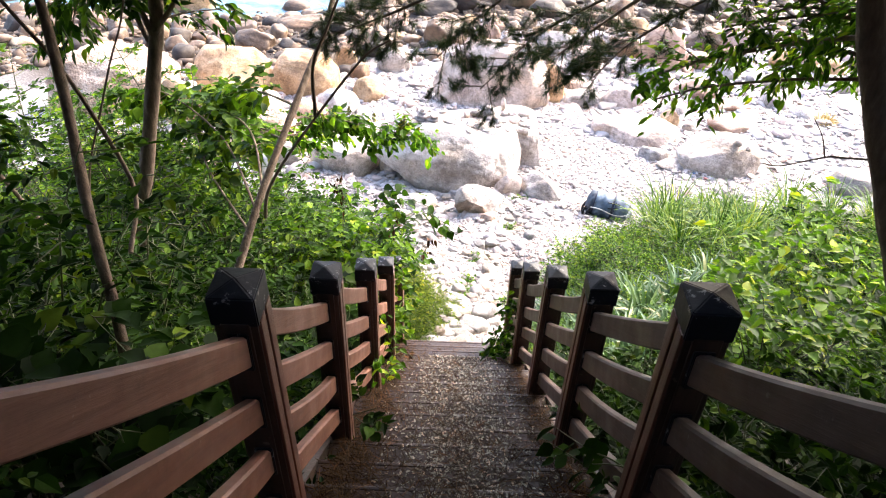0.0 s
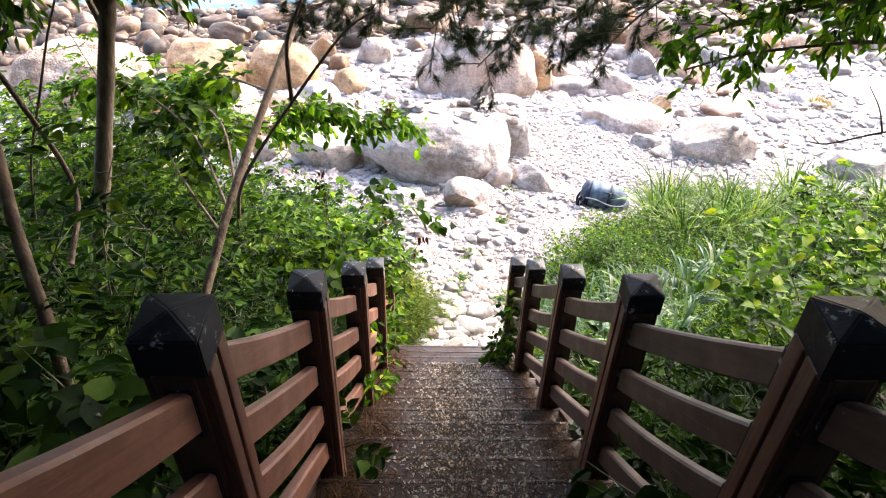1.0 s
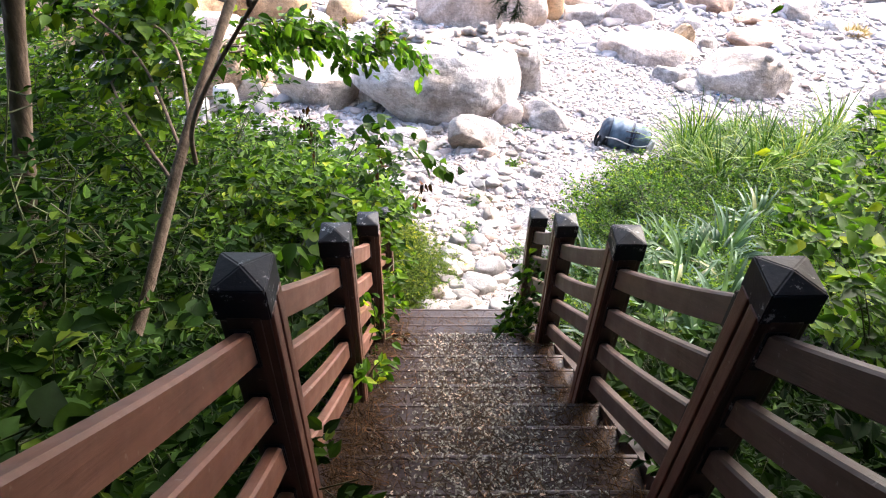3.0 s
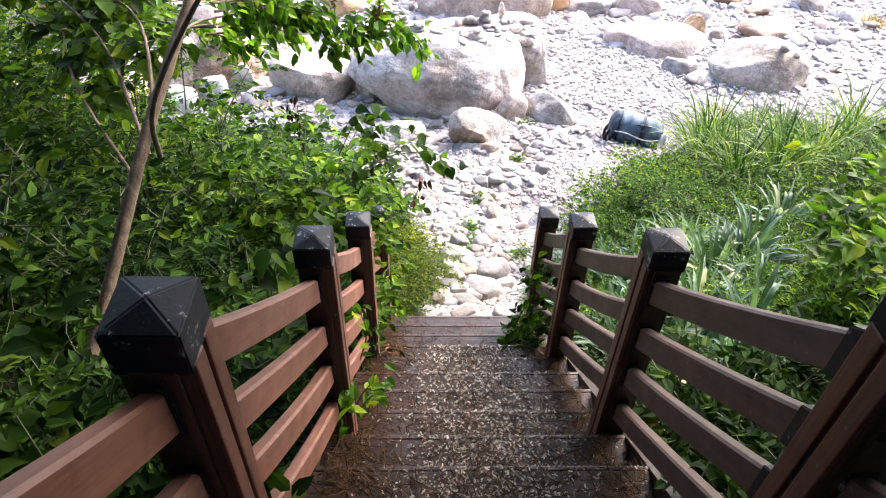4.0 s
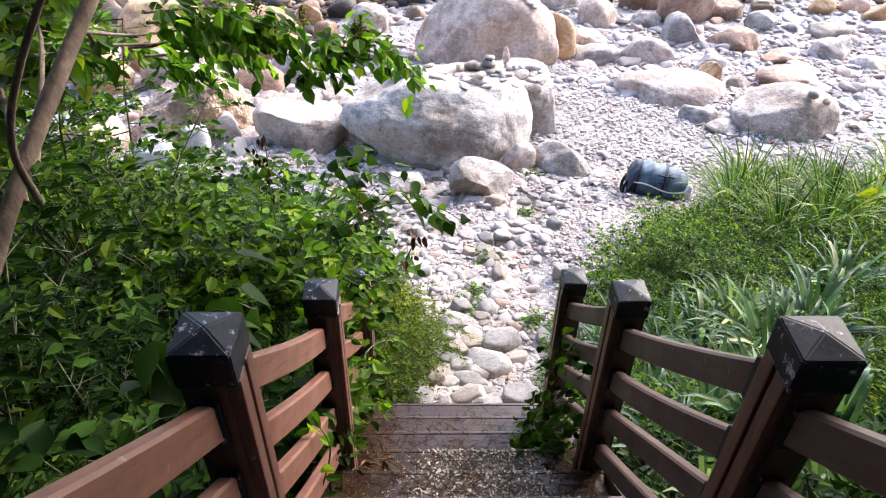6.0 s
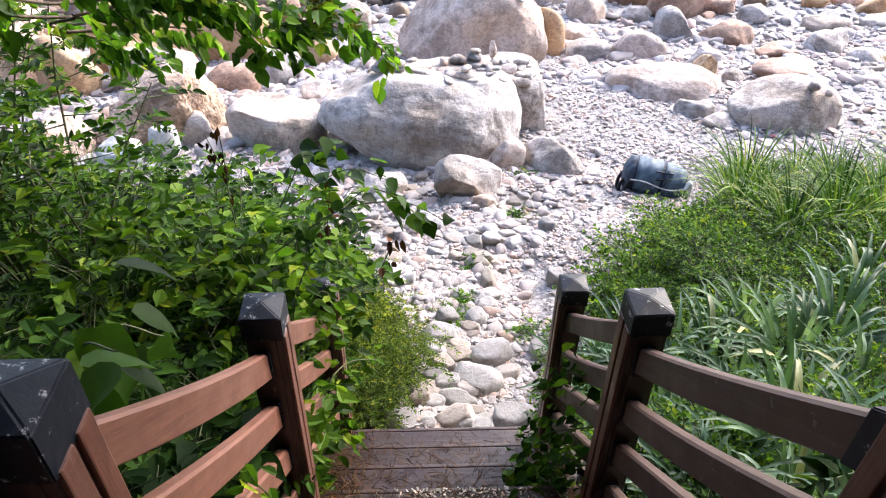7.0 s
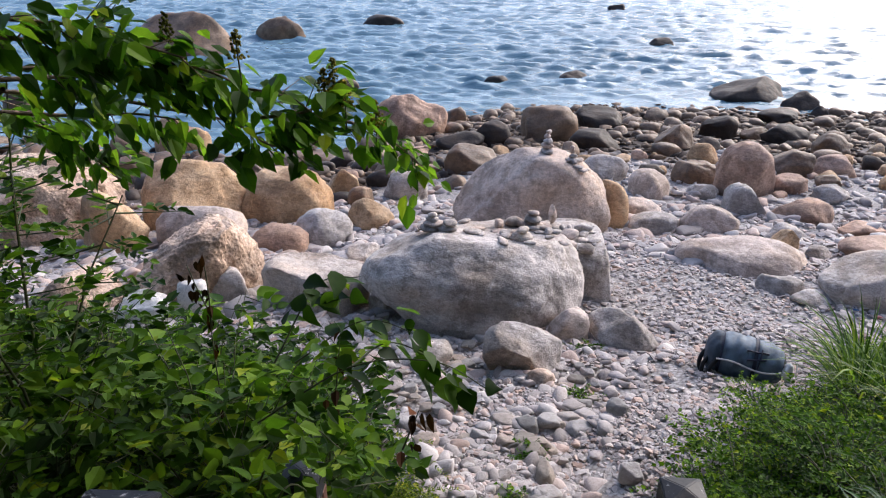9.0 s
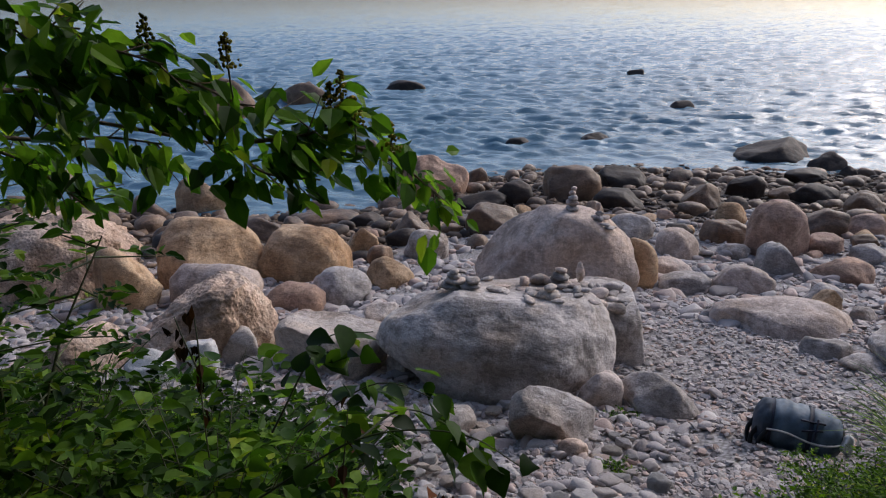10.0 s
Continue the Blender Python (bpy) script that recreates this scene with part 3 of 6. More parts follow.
def boulder(x, y, w, d, h, kind, turn=0.0, seed=None, label="", level=4, facets=5, sink=0.45, z=None, tilt=(0, 0), lump=0.17, cuts=(), power=2.4):
    """One boulder that is w wide, d deep and stands h out of the ground."""
    seed = seed if seed is not None else int(abs(x * 131 + y * 977) * 10)
    v, f = rock_shape(seed, level, facets, lump, 0.02 if kind != "rough" else 0.06, power, cuts)
    lo, hi = v.min(0), v.max(0)
    v = (v - (lo + hi) / 2) / (hi - lo)
    v *= np.array([w, d, h * (1 + sink)])
    v[:, 2] += h * (1 + sink) / 2 - h * sink
    me = mesh_from("boulder", v, f, ROCK[kind], True)
    words = {"pale": "pale grey weathered granite boulder", "grey": "grey rounded granite boulder", "pink": "pinkish smooth granite boulder",
             "tan": "ochre stained rounded boulder", "red": "reddish brown smooth boulder", "brown": "brown sea-worn boulder at the waterline",
             "dark": "dark wet boulder at the waterline", "rough": "pitted rough breccia boulder", "white": "white foam float washed ashore"}
    ob = tagged(new("boulder" if kind != "white" else "foam_float", me), label or words[kind] + " on the pebble beach" * (kind not in ("brown", "dark", "white")),
                "boulder" if kind != "white" else "float", "boulders on the beach" if kind != "white" else "foam floats")
    ob.matrix_basis = pose(x, y, land_at(x, y) - 0.02 if z is None else z, tilt[0], tilt[1], turn)
    PLACED.append((x, y, 0.4 * w))
    return ob


SEA_ROCKS = ((10.4, 31.6, 3.1, 0.72, "dark"), (-16.5, 41.5, 5.4, 2.0, "brown"), (-12.4, 46.5, 3.1, 1.2, "brown"), (-7.0, 52.7, 2.9, 0.55, "dark"), (9.6, 44.3, 1.5, 0.34, "dark"), (0.4, 34.3, 1.2, 0.18, "dark"), (3.9, 35.0, 1.4, 0.24, "dark"),
             (9.8, 61, 1.4, 0.35, "dark"), (-5.9, 32.2, 1.2, 0.45, "brown"), (-9.4, 23.6, 1.75, 1.0, "tan"), (-10.7, 22.7, 1.4, 0.65, "brown"), (-16.0, 26.3, 1.6, 1.2, "brown"), (-1.1, 27.0, 0.95, 0.55, "brown"), (11.7, 29.7, 1.4, 0.56, "dark"), (11.8, 28.2, 0.66, 0.4, "dark"))
big = boulder(-0.1, 9.85, 2.62, 1.9, 1.1, "pale", -3, 11, "large pale weathered granite boulder with small cairns on top", 6, 0, lump=0.13, cuts=((-0.6, 0.1, 0.8, 0.86), (0.05, 0.3, 1, 0.74), (-0.75, -0.25, -0.62, 0.76)), sink=0.3, power=2.12)
block = boulder(1.12, 10.85, 1.1, 1.4, 0.78, "pale", 4, 12, "pale block of split granite beside the large boulder", 5, 0, lump=0.1, cuts=((0, 0.1, 1, 0.72), (1, -0.1, 0.12, 0.8)), power=3.4)
peak = boulder(0.82, 14.2, 2.75, 1.6, 1.42, "pink", -4, 13, "tall peaked pinkish granite boulder with a cairn on top", 5, 0, lump=0.12, cuts=((-0.72, -0.25, 0.6, 0.66), (-0.2, -0.9, 0.35, 0.7), (1, 0, 0.05, 0.9)), power=2.15)
boulder(2.2, 14.5, 0.7, 1.0, 0.84, "tan", 15, 14)
boulder(-5.1, 13.95, 1.75, 1.5, 1.22, "tan", 12, 15, "", 5, 2, lump=0.16)
boulder(-3.7, 14.6, 1.78, 1.35, 0.95, "tan", -8, 16, "", 5, 1, lump=0.14)
boulder(-4.45, 12.6, 1.42, 1.1, 0.72, "pink", 5, 17, "smooth pale pink boulder wedged between larger ones", 5, 1, lump=0.1)
boulder(-3.62, 10.35, 1.72, 1.3, 0.95, "rough", 14, 18, "", 6, 3, cuts=((-0.62, 0, 0.8, 0.5), (0.9, -0.3, 0.2, 0.8)))
boulder(-4.75, 9.6, 0.95, 0.75, 0.5, "rough", 30, 62, "", 4)
boulder(-3.06, 9.95, 0.44, 0.36, 0.46, "grey", 30, 67)
boulder(-2.85, 11.6, 0.5, 0.3, 0.2, "pink", 20, 63)
boulder(-2.3, 11.3, 0.8, 0.5, 0.24, "pink", -10, 64)
boulder(-1.75, 11.9, 0.6, 0.4, 0.26, "pale", 35, 65)
boulder(-2.35, 10.8, 0.62, 0.42, 0.2, "pink", -20, 66)
boulder(-1.98, 9.95, 1.3, 0.95, 0.6, "pale", 14, 19, "", 5, 5, cuts=((0.25, 0, 1, 0.62),))
boulder(-1.2, 9.75, 0.42, 0.17, 0.27, "pink", -50, 20, "pink plank-shaped stone leaning on the large boulder", tilt=(0, 28))
boulder(-3.15, 12.4, 0.92, 0.7, 0.42, "red", 0, 21, "", 4, 1)
boulder(-2.58, 12.9, 1.0, 0.75, 0.54, "grey", 12, 22)
boulder(-1.95, 14.05, 0.8, 0.55, 0.5, "tan", 18, 23)
boulder(-2.4, 14.3, 0.5, 0.45, 0.3, "grey", 18, 68)
boulder(-1.62, 16.5, 0.95, 0.7, 0.62, "pale", 10, 69, "", 4, 6)
boulder(-2.98, 16.65, 0.78, 0.6, 0.68, "tan", 0, 42, "", 4, 6)
boulder(-2.4, 15.55, 0.55, 0.45, 0.46, "brown", 20, 70)
boulder(-7.45, 13.0, 2.9, 2.1, 1.36, "rough", 8, 24, "big pale breccia boulder behind the trees", 5, 3)
boulder(-5.65, 12.2, 1.0, 0.8, 1.02, "tan", 0, 25)
boulder(-5.8, 18.4, 1.15, 0.85, 0.6, "brown", 0, 41)
boulder(-4.9, 21.2, 1.9, 1.3, 0.42, "brown", 0, 71)
boulder(-3.6, 20.4, 0.95, 0.7, 0.36, "dark", 0, 72)
boulder(-2.2, 18.6, 0.85, 0.65, 0.58, "brown", 0, 73)
boulder(-6.7, 20.3, 1.0, 0.75, 0.4, "brown", 0, 74)
boulder(-2.4, 24.9, 2.4, 1.8, 1.42, "red", 0, 27, "big reddish brown boulder at the waterline", 5, 5)
boulder(-0.32, 19.05, 1.3, 0.95, 0.7, "brown", 0, 38)
boulder(-0.7, 22.2, 1.4, 1.0, 0.46, "dark", 0, 50)
boulder(0.3, 22.7, 1.15, 0.85, 0.7, "dark", 0, 49)
boulder(1.95, 23.5, 1.7, 1.25, 1.02, "brown", 10, 28)
boulder(3.65, 25.2, 1.55, 1.15, 0.68, "dark", 0, 29)
boulder(3.05, 22.0, 1.4, 1.0, 0.54, "dark", 0, 75)
boulder(2.78, 18.3, 1.1, 0.8, 0.6, "grey", 8, 76)
boulder(3.77, 18.2, 0.7, 0.5, 0.42, "dark", 0, 77)
boulder(4.8, 18.3, 1.02, 0.75, 0.48, "brown", 0, 47)
boulder(5.57, 17.3, 1.28, 0.95, 1.15, "red", 0, 26, "tall reddish egg-shaped boulder", 5, 1, lump=0.12, power=2.2)
boulder(5.25, 22.05, 1.08, 0.8, 0.7, "brown", 0, 48)
boulder(6.95, 23.9, 1.08, 0.8, 0.68, "dark", 0, 44)
boulder(7.9, 23.5, 0.78, 0.58, 0.42, "brown", 0, 78)
boulder(8.65, 23.3, 1.5, 1.1, 0.55, "dark", 0, 45)
boulder(9.9, 27.0, 1.4, 1.0, 0.46, "dark", 0, 79)
boulder(9.3, 21.6, 0.98, 0.75, 0.6, "brown", 0, 46)
boulder(7.2, 19.1, 1.15, 0.85, 0.62, "brown", 0, 80)
boulder(6.6, 17.4, 0.8, 0.6, 0.4, "red", 0, 81)
boulder(8.3, 19.2, 1.05, 0.75, 0.5, "red", 0, 82)
boulder(7.6, 17.85, 0.6, 0.45, 0.32, "brown", 0, 83)
boulder(4.6, 16.85, 0.68, 0.5, 0.3, "pale", 0, 84)
boulder(3.8, 12.05, 1.85, 1.3, 0.36, "pink", -12, 30, "low pinkish slab half sunk in the pebbles", 5, 2, lump=0.12, sink=1.2)
boulder(5.85, 15.0, 1.15, 0.8, 0.44, "red", -10, 31)
boulder(3.93, 14.1, 0.98, 0.72, 0.47, "pink", 8, 32)
boulder(3.02, 14.2, 0.98, 0.7, 0.3, "pale", 4, 56)
boulder(3.05, 15.35, 0.75, 0.55, 0.33, "pink", 0, 57)
boulder(3.9, 10.87, 0.6, 0.45, 0.22, "grey", 0, 33)
boulder(4.66, 12.66, 0.5, 0.4, 0.46, "tan", 30, 34, "", 4, 7)
boulder(4.95, 13.5, 0.66, 0.5, 0.32, "pale", 10, 85)
boulder(5.08, 12.5, 0.42, 0.32, 0.22, "pale", 10, 86)
boulder(0.42, 8.25, 0.82, 0.62, 0.48, "pale", 12, 35, "", 5, 7, cuts=((0.2, -0.3, 1, 0.6),))
boulder(0.58, 7.85, 0.3, 0.23, 0.19, "pink", 12, 87)
boulder(0.94, 9.0, 0.47, 0.36, 0.4, "pink", 25, 36, "", 4, 7)
boulder(1.53, 8.97, 0.8, 0.55, 0.36, "grey", -25, 37, "", 4, 7)
boulder(-0.55, 8.35, 0.62, 0.45, 0.22, "pale", 8, 88)
round_one = boulder(4.98, 10.45, 1.55, 1.1, 0.66, "pale", 0, 51, "rounded pale boulder topped with two small stones", 5, 2, lump=0.1)
boulder(6.1, 12.72, 1.2, 0.82, 0.27, "red", 5, 52)
boulder(4.17, 10.32, 0.66, 0.48, 0.18, "pale", 0, 53)
boulder(7.3, 9.7, 1.15, 0.82, 0.36, "pale", 0, 54)
boulder(8.4, 16.1, 1.0, 0.75, 0.32, "grey", 0, 55)
boulder(7.7, 14.5, 0.88, 0.65, 0.38, "pale", 20, 58)
boulder(6.53, 14.1, 0.8, 0.58, 0.22, "red", 0, 89)
boulder(7.2, 16.75, 0.8, 0.6, 0.36, "grey", 0, 90)
boulder(8.1, 13.7, 0.85, 0.62, 0.2, "pale", 0, 91)
boulder(9.8, 16.1, 1.2, 0.9, 0.3, "grey", 0, 92)
boulder(-6.5, 9.6, 1.2, 0.9, 0.5, "rough", 0, 59)
boulder(-3.82, 9.3, 0.6, 0.45, 0.36, "white", 0, 60, "", 4, 3)
boulder(-3.33, 9.5, 0.37, 0.3, 0.44, "white", 0, 61, "", 4, 3)
# rocks out in the water
for x, y, w, h, k in SEA_ROCKS:
    boulder(x, y, w, w * 0.7, h + 0.5, k, random.uniform(-20, 20), None, "dark wet rock standing out of the sea", z=SEA - 0.5)
# the bouldery strand towards the waterline
rs = random.Random(5)
kept = []
for _ in range(9000):
    x, y = rs.uniform(-16, 19), 15.2 + 14 * rs.random() ** 0.62
    line = float(shore_y(x))
    if y > line + 1.5:
        continue
    w = rs.uniform(0.26, 0.7) * (1 + 0.7 * rs.random() ** 3)
    if any((x - a) ** 2 + (y - b) ** 2 < (0.42 * (w + c)) ** 2 for a, b, c in kept):
        continue
    if any((x - a) ** 2 + (y - b) ** 2 < (0.5 * w + c) ** 2 for a, b, c in PLACED):
        continue
    kept.append((x, y, w))
    if len(kept) >= 540:
        break
shapes, strand = {}, []
kept.sort(key=lambda q: q[1])
for k, (x, y, w) in enumerate(kept):
    near = float(shore_y(x)) - y
    kind = rs.choice(["dark", "brown", "brown"]) if near < 5 else rs.choice(["brown", "dark", "brown", "red", "tan"]) if near < 9.5 else rs.choice(["grey", "pink", "tan", "red", "pale", "brown"])
    m = pose(x, y, land_at(x, y) - 0.03, rs.uniform(-8, 8), rs.uniform(-8, 8), rs.uniform(0, 360))
    size = (w, w, w * rs.uniform(0.8, 1.25))
    if k >= 240:
        strand.append((m, size))
        continue
    key = (kind, rs.randrange(4))
    if key not in shapes:
        shapes[key] = boulder(x, y, 1.0, 0.8, 0.5, kind, 0, 300 + len(shapes), "", 3, 4)
        ob = shapes[key]
        ob.matrix_basis = m
    else:
        ob = copy_thing(shapes[key], m)
    ob.scale = size
models = [rock_shape(700 + k, 2, 4, 0.22, 0.04) for k in range(6)]
pieces = []
for k, (m, s) in enumerate(strand):
    v, f = models[k % 6]
    r = np.array(m.to_3x3())
    pieces.append(((v * np.array([0.5, 0.4, 0.3]) * np.array(s) + np.array([0, 0, 0.12 * s[2]])) @ r.T + np.array(m.translation), f))
tagged(new("strand_stones", mesh_from("strand_stones", *joined(pieces), ROCK["brown"], True)), "brown wet stones crowded along the waterline", "stones", "", "stuff")

# cairns and loose stones lying on the boulders
def stacked(x, y, z, sizes, kind="pale"):
    for k, (w, h) in enumerate(sizes):
        ob = boulder(x + rs.uniform(-0.015, 0.015), y + rs.uniform(-0.015, 0.015), w, w * rs.uniform(0.7, 0.95), h, rs.choice([kind, "grey", "pink"]), rs.uniform(0, 360), None,
                     "small flat stone of a cairn stacked on a boulder", 2, 3, 0.0, z)
        ob.name = "cairn_stone"
        tagged(ob, category="stone", group="cairn stones")
        z += h * 0.93


def top_at(ob, x, y, reach=0.09):
    """How high a boulder stands at a place."""
    m = ob.matrix_basis
    best = [q.z for q in (m @ v.co for v in ob.data.vertices) if abs(q.x - x) < reach and abs(q.y - y) < reach]
    return max(best) if best else land_at(x, y)


def stones_on(ob, places, size=(0.1, 0.22), flat=0.4):
    for x, y in places:
        w = rs.uniform(*size)
        s = boulder(x, y, w, w * rs.uniform(0.45, 0.85), w * rs.choice((0.12, 0.2, flat * 0.7, flat * 1.3)), rs.choice(["pale", "grey", "pink"]), rs.uniform(0, 360), None,
                    "loose flat stone lying on a boulder", 2, 9, 0.0, top_at(ob, x, y) - 0.015)
        s.name = "loose_stone"
        tagged(s, category="stone", group="loose stones")


stacked(-0.56, 10.0, top_at(big, -0.56, 10.0) - 0.02, ((0.3, 0.07), (0.24, 0.06), (0.17, 0.05), (0.12, 0.05)))
stacked(-0.36, 9.9, top_at(big, -0.36, 9.9) - 0.02, ((0.26, 0.07), (0.2, 0.06)))
stacked(0.93, 11.1, top_at(block, 0.93, 11.1) - 0.02, ((0.3, 0.08), (0.13, 0.27)))
stacked(0.48, 9.75, top_at(big, 0.48, 9.75) - 0.02, ((0.26, 0.1), (0.18, 0.06)))
stacked(0.62, 10.35, top_at(big, 0.62, 10.35) - 0.02, ((0.34, 0.1), (0.24, 0.08), (0.15, 0.06)))
stacked(1.08, 14.2, top_at(peak, 1.08, 14.2) - 0.02, ((0.28, 0.1), (0.22, 0.1), (0.19, 0.09), (0.14, 0.08), (0.1, 0.07)))
stacked(1.5, 14.05, top_at(peak, 1.5, 14.05) - 0.02, ((0.24, 0.08), (0.15, 0.08), (0.08, 0.14)))
stones_on(big, [(rs.uniform(-0.9, 0.9), rs.uniform(9.8, 10.5)) for _ in range(9)] + [(rs.uniform(0.2, 0.95), rs.uniform(9.6, 10.5)) for _ in range(24)], (0.1, 0.26))
stones_on(big, [(0.25, 9.55), (0.3, 9.95)], (0.22, 0.3))
stones_on(block, [(rs.uniform(0.75, 1.45), rs.uniform(10.3, 11.3)) for _ in range(24)], (0.1, 0.26))
stones_on(block, [(1.2, 11.15)], (0.42, 0.44), 0.34)
stones_on(peak, [(rs.uniform(1.35, 1.75), rs.uniform(13.8, 14.2)) for _ in range(7)], (0.1, 0.24))
stones_on(round_one, [(5.2, 10.25), (5.36, 10.15)], (0.17, 0.22), 0.8)

# ---- pebbles ----
def turned(n, rng, tilt=0.35):
    a, b, c = rng.uniform(0, 2 * np.pi, n), rng.normal(0, tilt, n), rng.normal(0, tilt, n)
    ca, sa, cb, sb, cc, sc = np.cos(a), np.sin(a), np.cos(b), np.sin(b), np.cos(c), np.sin(c)
    o, i = np.zeros(n), np.ones(n)
    rz = np.stack([ca, -sa, o, sa, ca, o, o, o, i], 1).reshape(n, 3, 3)
    rx = np.stack([i, o, o, o, cb, -sb, o, sb, cb], 1).reshape(n, 3, 3)
    ry = np.stack([cc, o, sc, o, i, o, -sc, o, cc], 1).reshape(n, 3, 3)
    return rz @ rx @ ry


def scatter(shapes, which, mats, places):
    """Verts and faces of many copies of a few alike shapes."""
    pieces = []
    for k, (v, f) in enumerate(shapes):
        s = which == k
        n = int(s.sum())
        if not n:
            continue
        vv = np.einsum("nij,kj->nki", mats[s], v) + places[s][:, None, :]
        ff = f[None] + (np.arange(n) * len(v))[:, None, None]
        pieces.append((vv.reshape(-1, 3), ff.reshape(-1, f.shape[1])))
    return joined(pieces)


def bank_edge(x, y):
    el = np.interp(y, [4.1, 5, 6, 7, 8.6, 9.4], [-0.1, -0.15, -0.35, -0.7, -2.4, -9])
    er = np.interp(y, [4.1, 5.4, 7.2, 8.0, 9.2], [0.75, 1.22, 2.4, 3.5, 9])
    return ((x < el) | (x > er)) & (y < 9.3)


rng = np.random.default_rng(7)
STONES = [mesh_from("stone", *rock_shape(900 + k, 3, 4, 0.1, 0.012, 2.5, [(math.cos(a), math.sin(a), 0.3 + 0.3 * math.sin(3 * a + k), 0.72 + 0.1 * math.sin(5 * a + k)) for a in (k, k + 1.1, k + 2.3, k + 3.2, k + 4.5, k + 5.4)] + [(0.22 * math.sin(k), 0.22 * math.cos(k), 1, 0.55)]), STONE, True) for k in range(12)]
COARSE = [rock_shape(800 + k, 1, 5, 0.3, 0, 4.0) for k in range(7)]
FINE = [rock_shape(850 + k, 2, 14, 0.18, 0.03, 4.5) for k in range(8)]


def pebbles(n, xr, yr, size, level, sink=0.35, pick=None):
    x, y = rng.uniform(*xr, n), rng.uniform(*yr, n)
    keep = ~bank_edge(x, y)
    if pick is not None:
        keep &= pick(x, y)
    x, y = x[keep], y[keep]
    n = len(x)
    r = size[0] + (size[1] - size[0]) * rng.random(n) ** 2.4
    dims = np.stack([r * rng.uniform(0.85, 1.35, n), r * rng.uniform(0.7, 1.0, n), r * rng.uniform(0.26, 0.5, n)], 1)
    m = turned(n, rng, 0.22) * dims[:, None, :]
    shapes = FINE if level == 2 else COARSE
    z = ground_height(x, y) + dims[:, 2] * (1 - 2 * sink) + rng.uniform(0, 0.02, n)
    return scatter(shapes, rng.integers(0, len(shapes), n), m, np.stack([x, y, z], 1))


def gravel_bed(x, y):
    return ((x - 2.6) / 1.5) ** 2 + ((y - 10.3) / 2.6) ** 2 < 1


def cobbly(x, y):
    return ~gravel_bed(x, y)


def beach_stone(x, y, w, d, h, seed=None, up=0.0):
    """One stone of the beach that can be told apart."""
    k = seed if seed is not None else int(abs(x * 733 + y * 197) * 10) % len(STONES)
    o = put_mesh("stone", STONES[k % len(STONES)], ground)
    o.matrix_basis = pose(x, y, land_at(x, y) + h * 0.42 + up, rs.uniform(-9, 9), rs.uniform(-9, 9), rs.uniform(-40, 40)) @ Matrix.Diagonal((w / 2, d / 2, h * 0.62, 1))
    return o


def cobble_zone(x, y):
    # bigger stones lie along the seaward side of the path
    return np.abs(x - np.interp(y, [4.2, 6.0, 9], [0.1, 0.1, 0.3])) < np.interp(y, [4.2, 6, 7.5, 9], [0.5, 0.7, 1.1, 1.9])


put_mesh("pebbles", mesh_from("pebbles", *pebbles(3000, (-3.5, 3.0), (5.3, 9.6), (0.03, 0.115), 2, pick=cobble_zone), PEBBLE, True), ground, "", "stuff")
put_mesh("pebbles", mesh_from("pebbles", *pebbles(15000, (-0.8, 2.0), (4.15, 7.6), (0.012, 0.034), 1), PEBBLE, False), ground, "", "stuff")
put_mesh("pebbles", mesh_from("pebbles", *pebbles(12500, (-3.5, 4.5), (4.2, 9.6), (0.016, 0.052), 1), PEBBLE, False), ground, "", "stuff")
put_mesh("pebbles", mesh_from("pebbles", *pebbles(11000, (-7, 9.5), (8.8, 16), (0.022, 0.1), 1, pick=cobbly), PEBBLE, False), ground, "", "stuff")
put_mesh("pebbles", mesh_from("pebbles", *pebbles(8200, (0.4, 5.6), (8.4, 14.5), (0.018, 0.055), 1), PEBBLE, False), ground, "", "stuff")
put_mesh("pebbles", mesh_from("pebbles", *pebbles(1000, (-7, -0.6), (9.2, 16), (0.06, 0.22), 2), PEBBLE, True), ground, "", "stuff")
put_mesh("pebbles", mesh_from("pebbles", *pebbles(420, (1.8, 9), (12, 16.5), (0.07, 0.24), 2), PEBBLE, True), ground, "", "stuff")


def dry(x, y):
    return y < shore_y(x) - 8.0 + 1.5 * np.sin(x * 1.7) * np.sin(x * 0.6 + 1)


def wet(x, y):
    return ~dry(x, y) & (y < shore_y(x) + 1.5)


put_mesh("pebbles", mesh_from("pebbles", *pebbles(7000, (-16, 17), (15.5, 26), (0.04, 0.17), 1, pick=dry), PEBBLE, True), ground, "", "stuff")
put_mesh("wet_pebbles", mesh_from("wet_pebbles", *pebbles(12000, (-15, 17), (14, 31), (0.05, 0.22), 1, pick=wet), WET_PEBBLE, True), ground, "", "stuff")


# ---- plants ----
LEAF_V = np.array([(0, 0, 0), (-0.36, 0.22, 0.07), (-0.36, 0.55, 0.06), (0, 1.0, -0.1), (0.36, 0.55, 0.06), (0.36, 0.22, 0.07)])
LEAF_T = np.array([(0, 2, 1), (0, 3, 2), (0, 5, 4), (0, 4, 3)])


# an ovate leaf: base, tip, then left edge, midrib and right edge at four stations
BROAD_V = np.array([(0, 0, 0), (0.02, 1.1, -0.15)] + [q for y, w, e, m in ((0.08, 0.27, 0.05, 0.0), (0.32, 0.46, 0.08, -0.02), (0.6, 0.36, 0.05, -0.05), (0.84, 0.17, -0.01, -0.09)) for q in ((-w, y, e), (0, y + 0.02, m), (w, y - 0.02, e))])
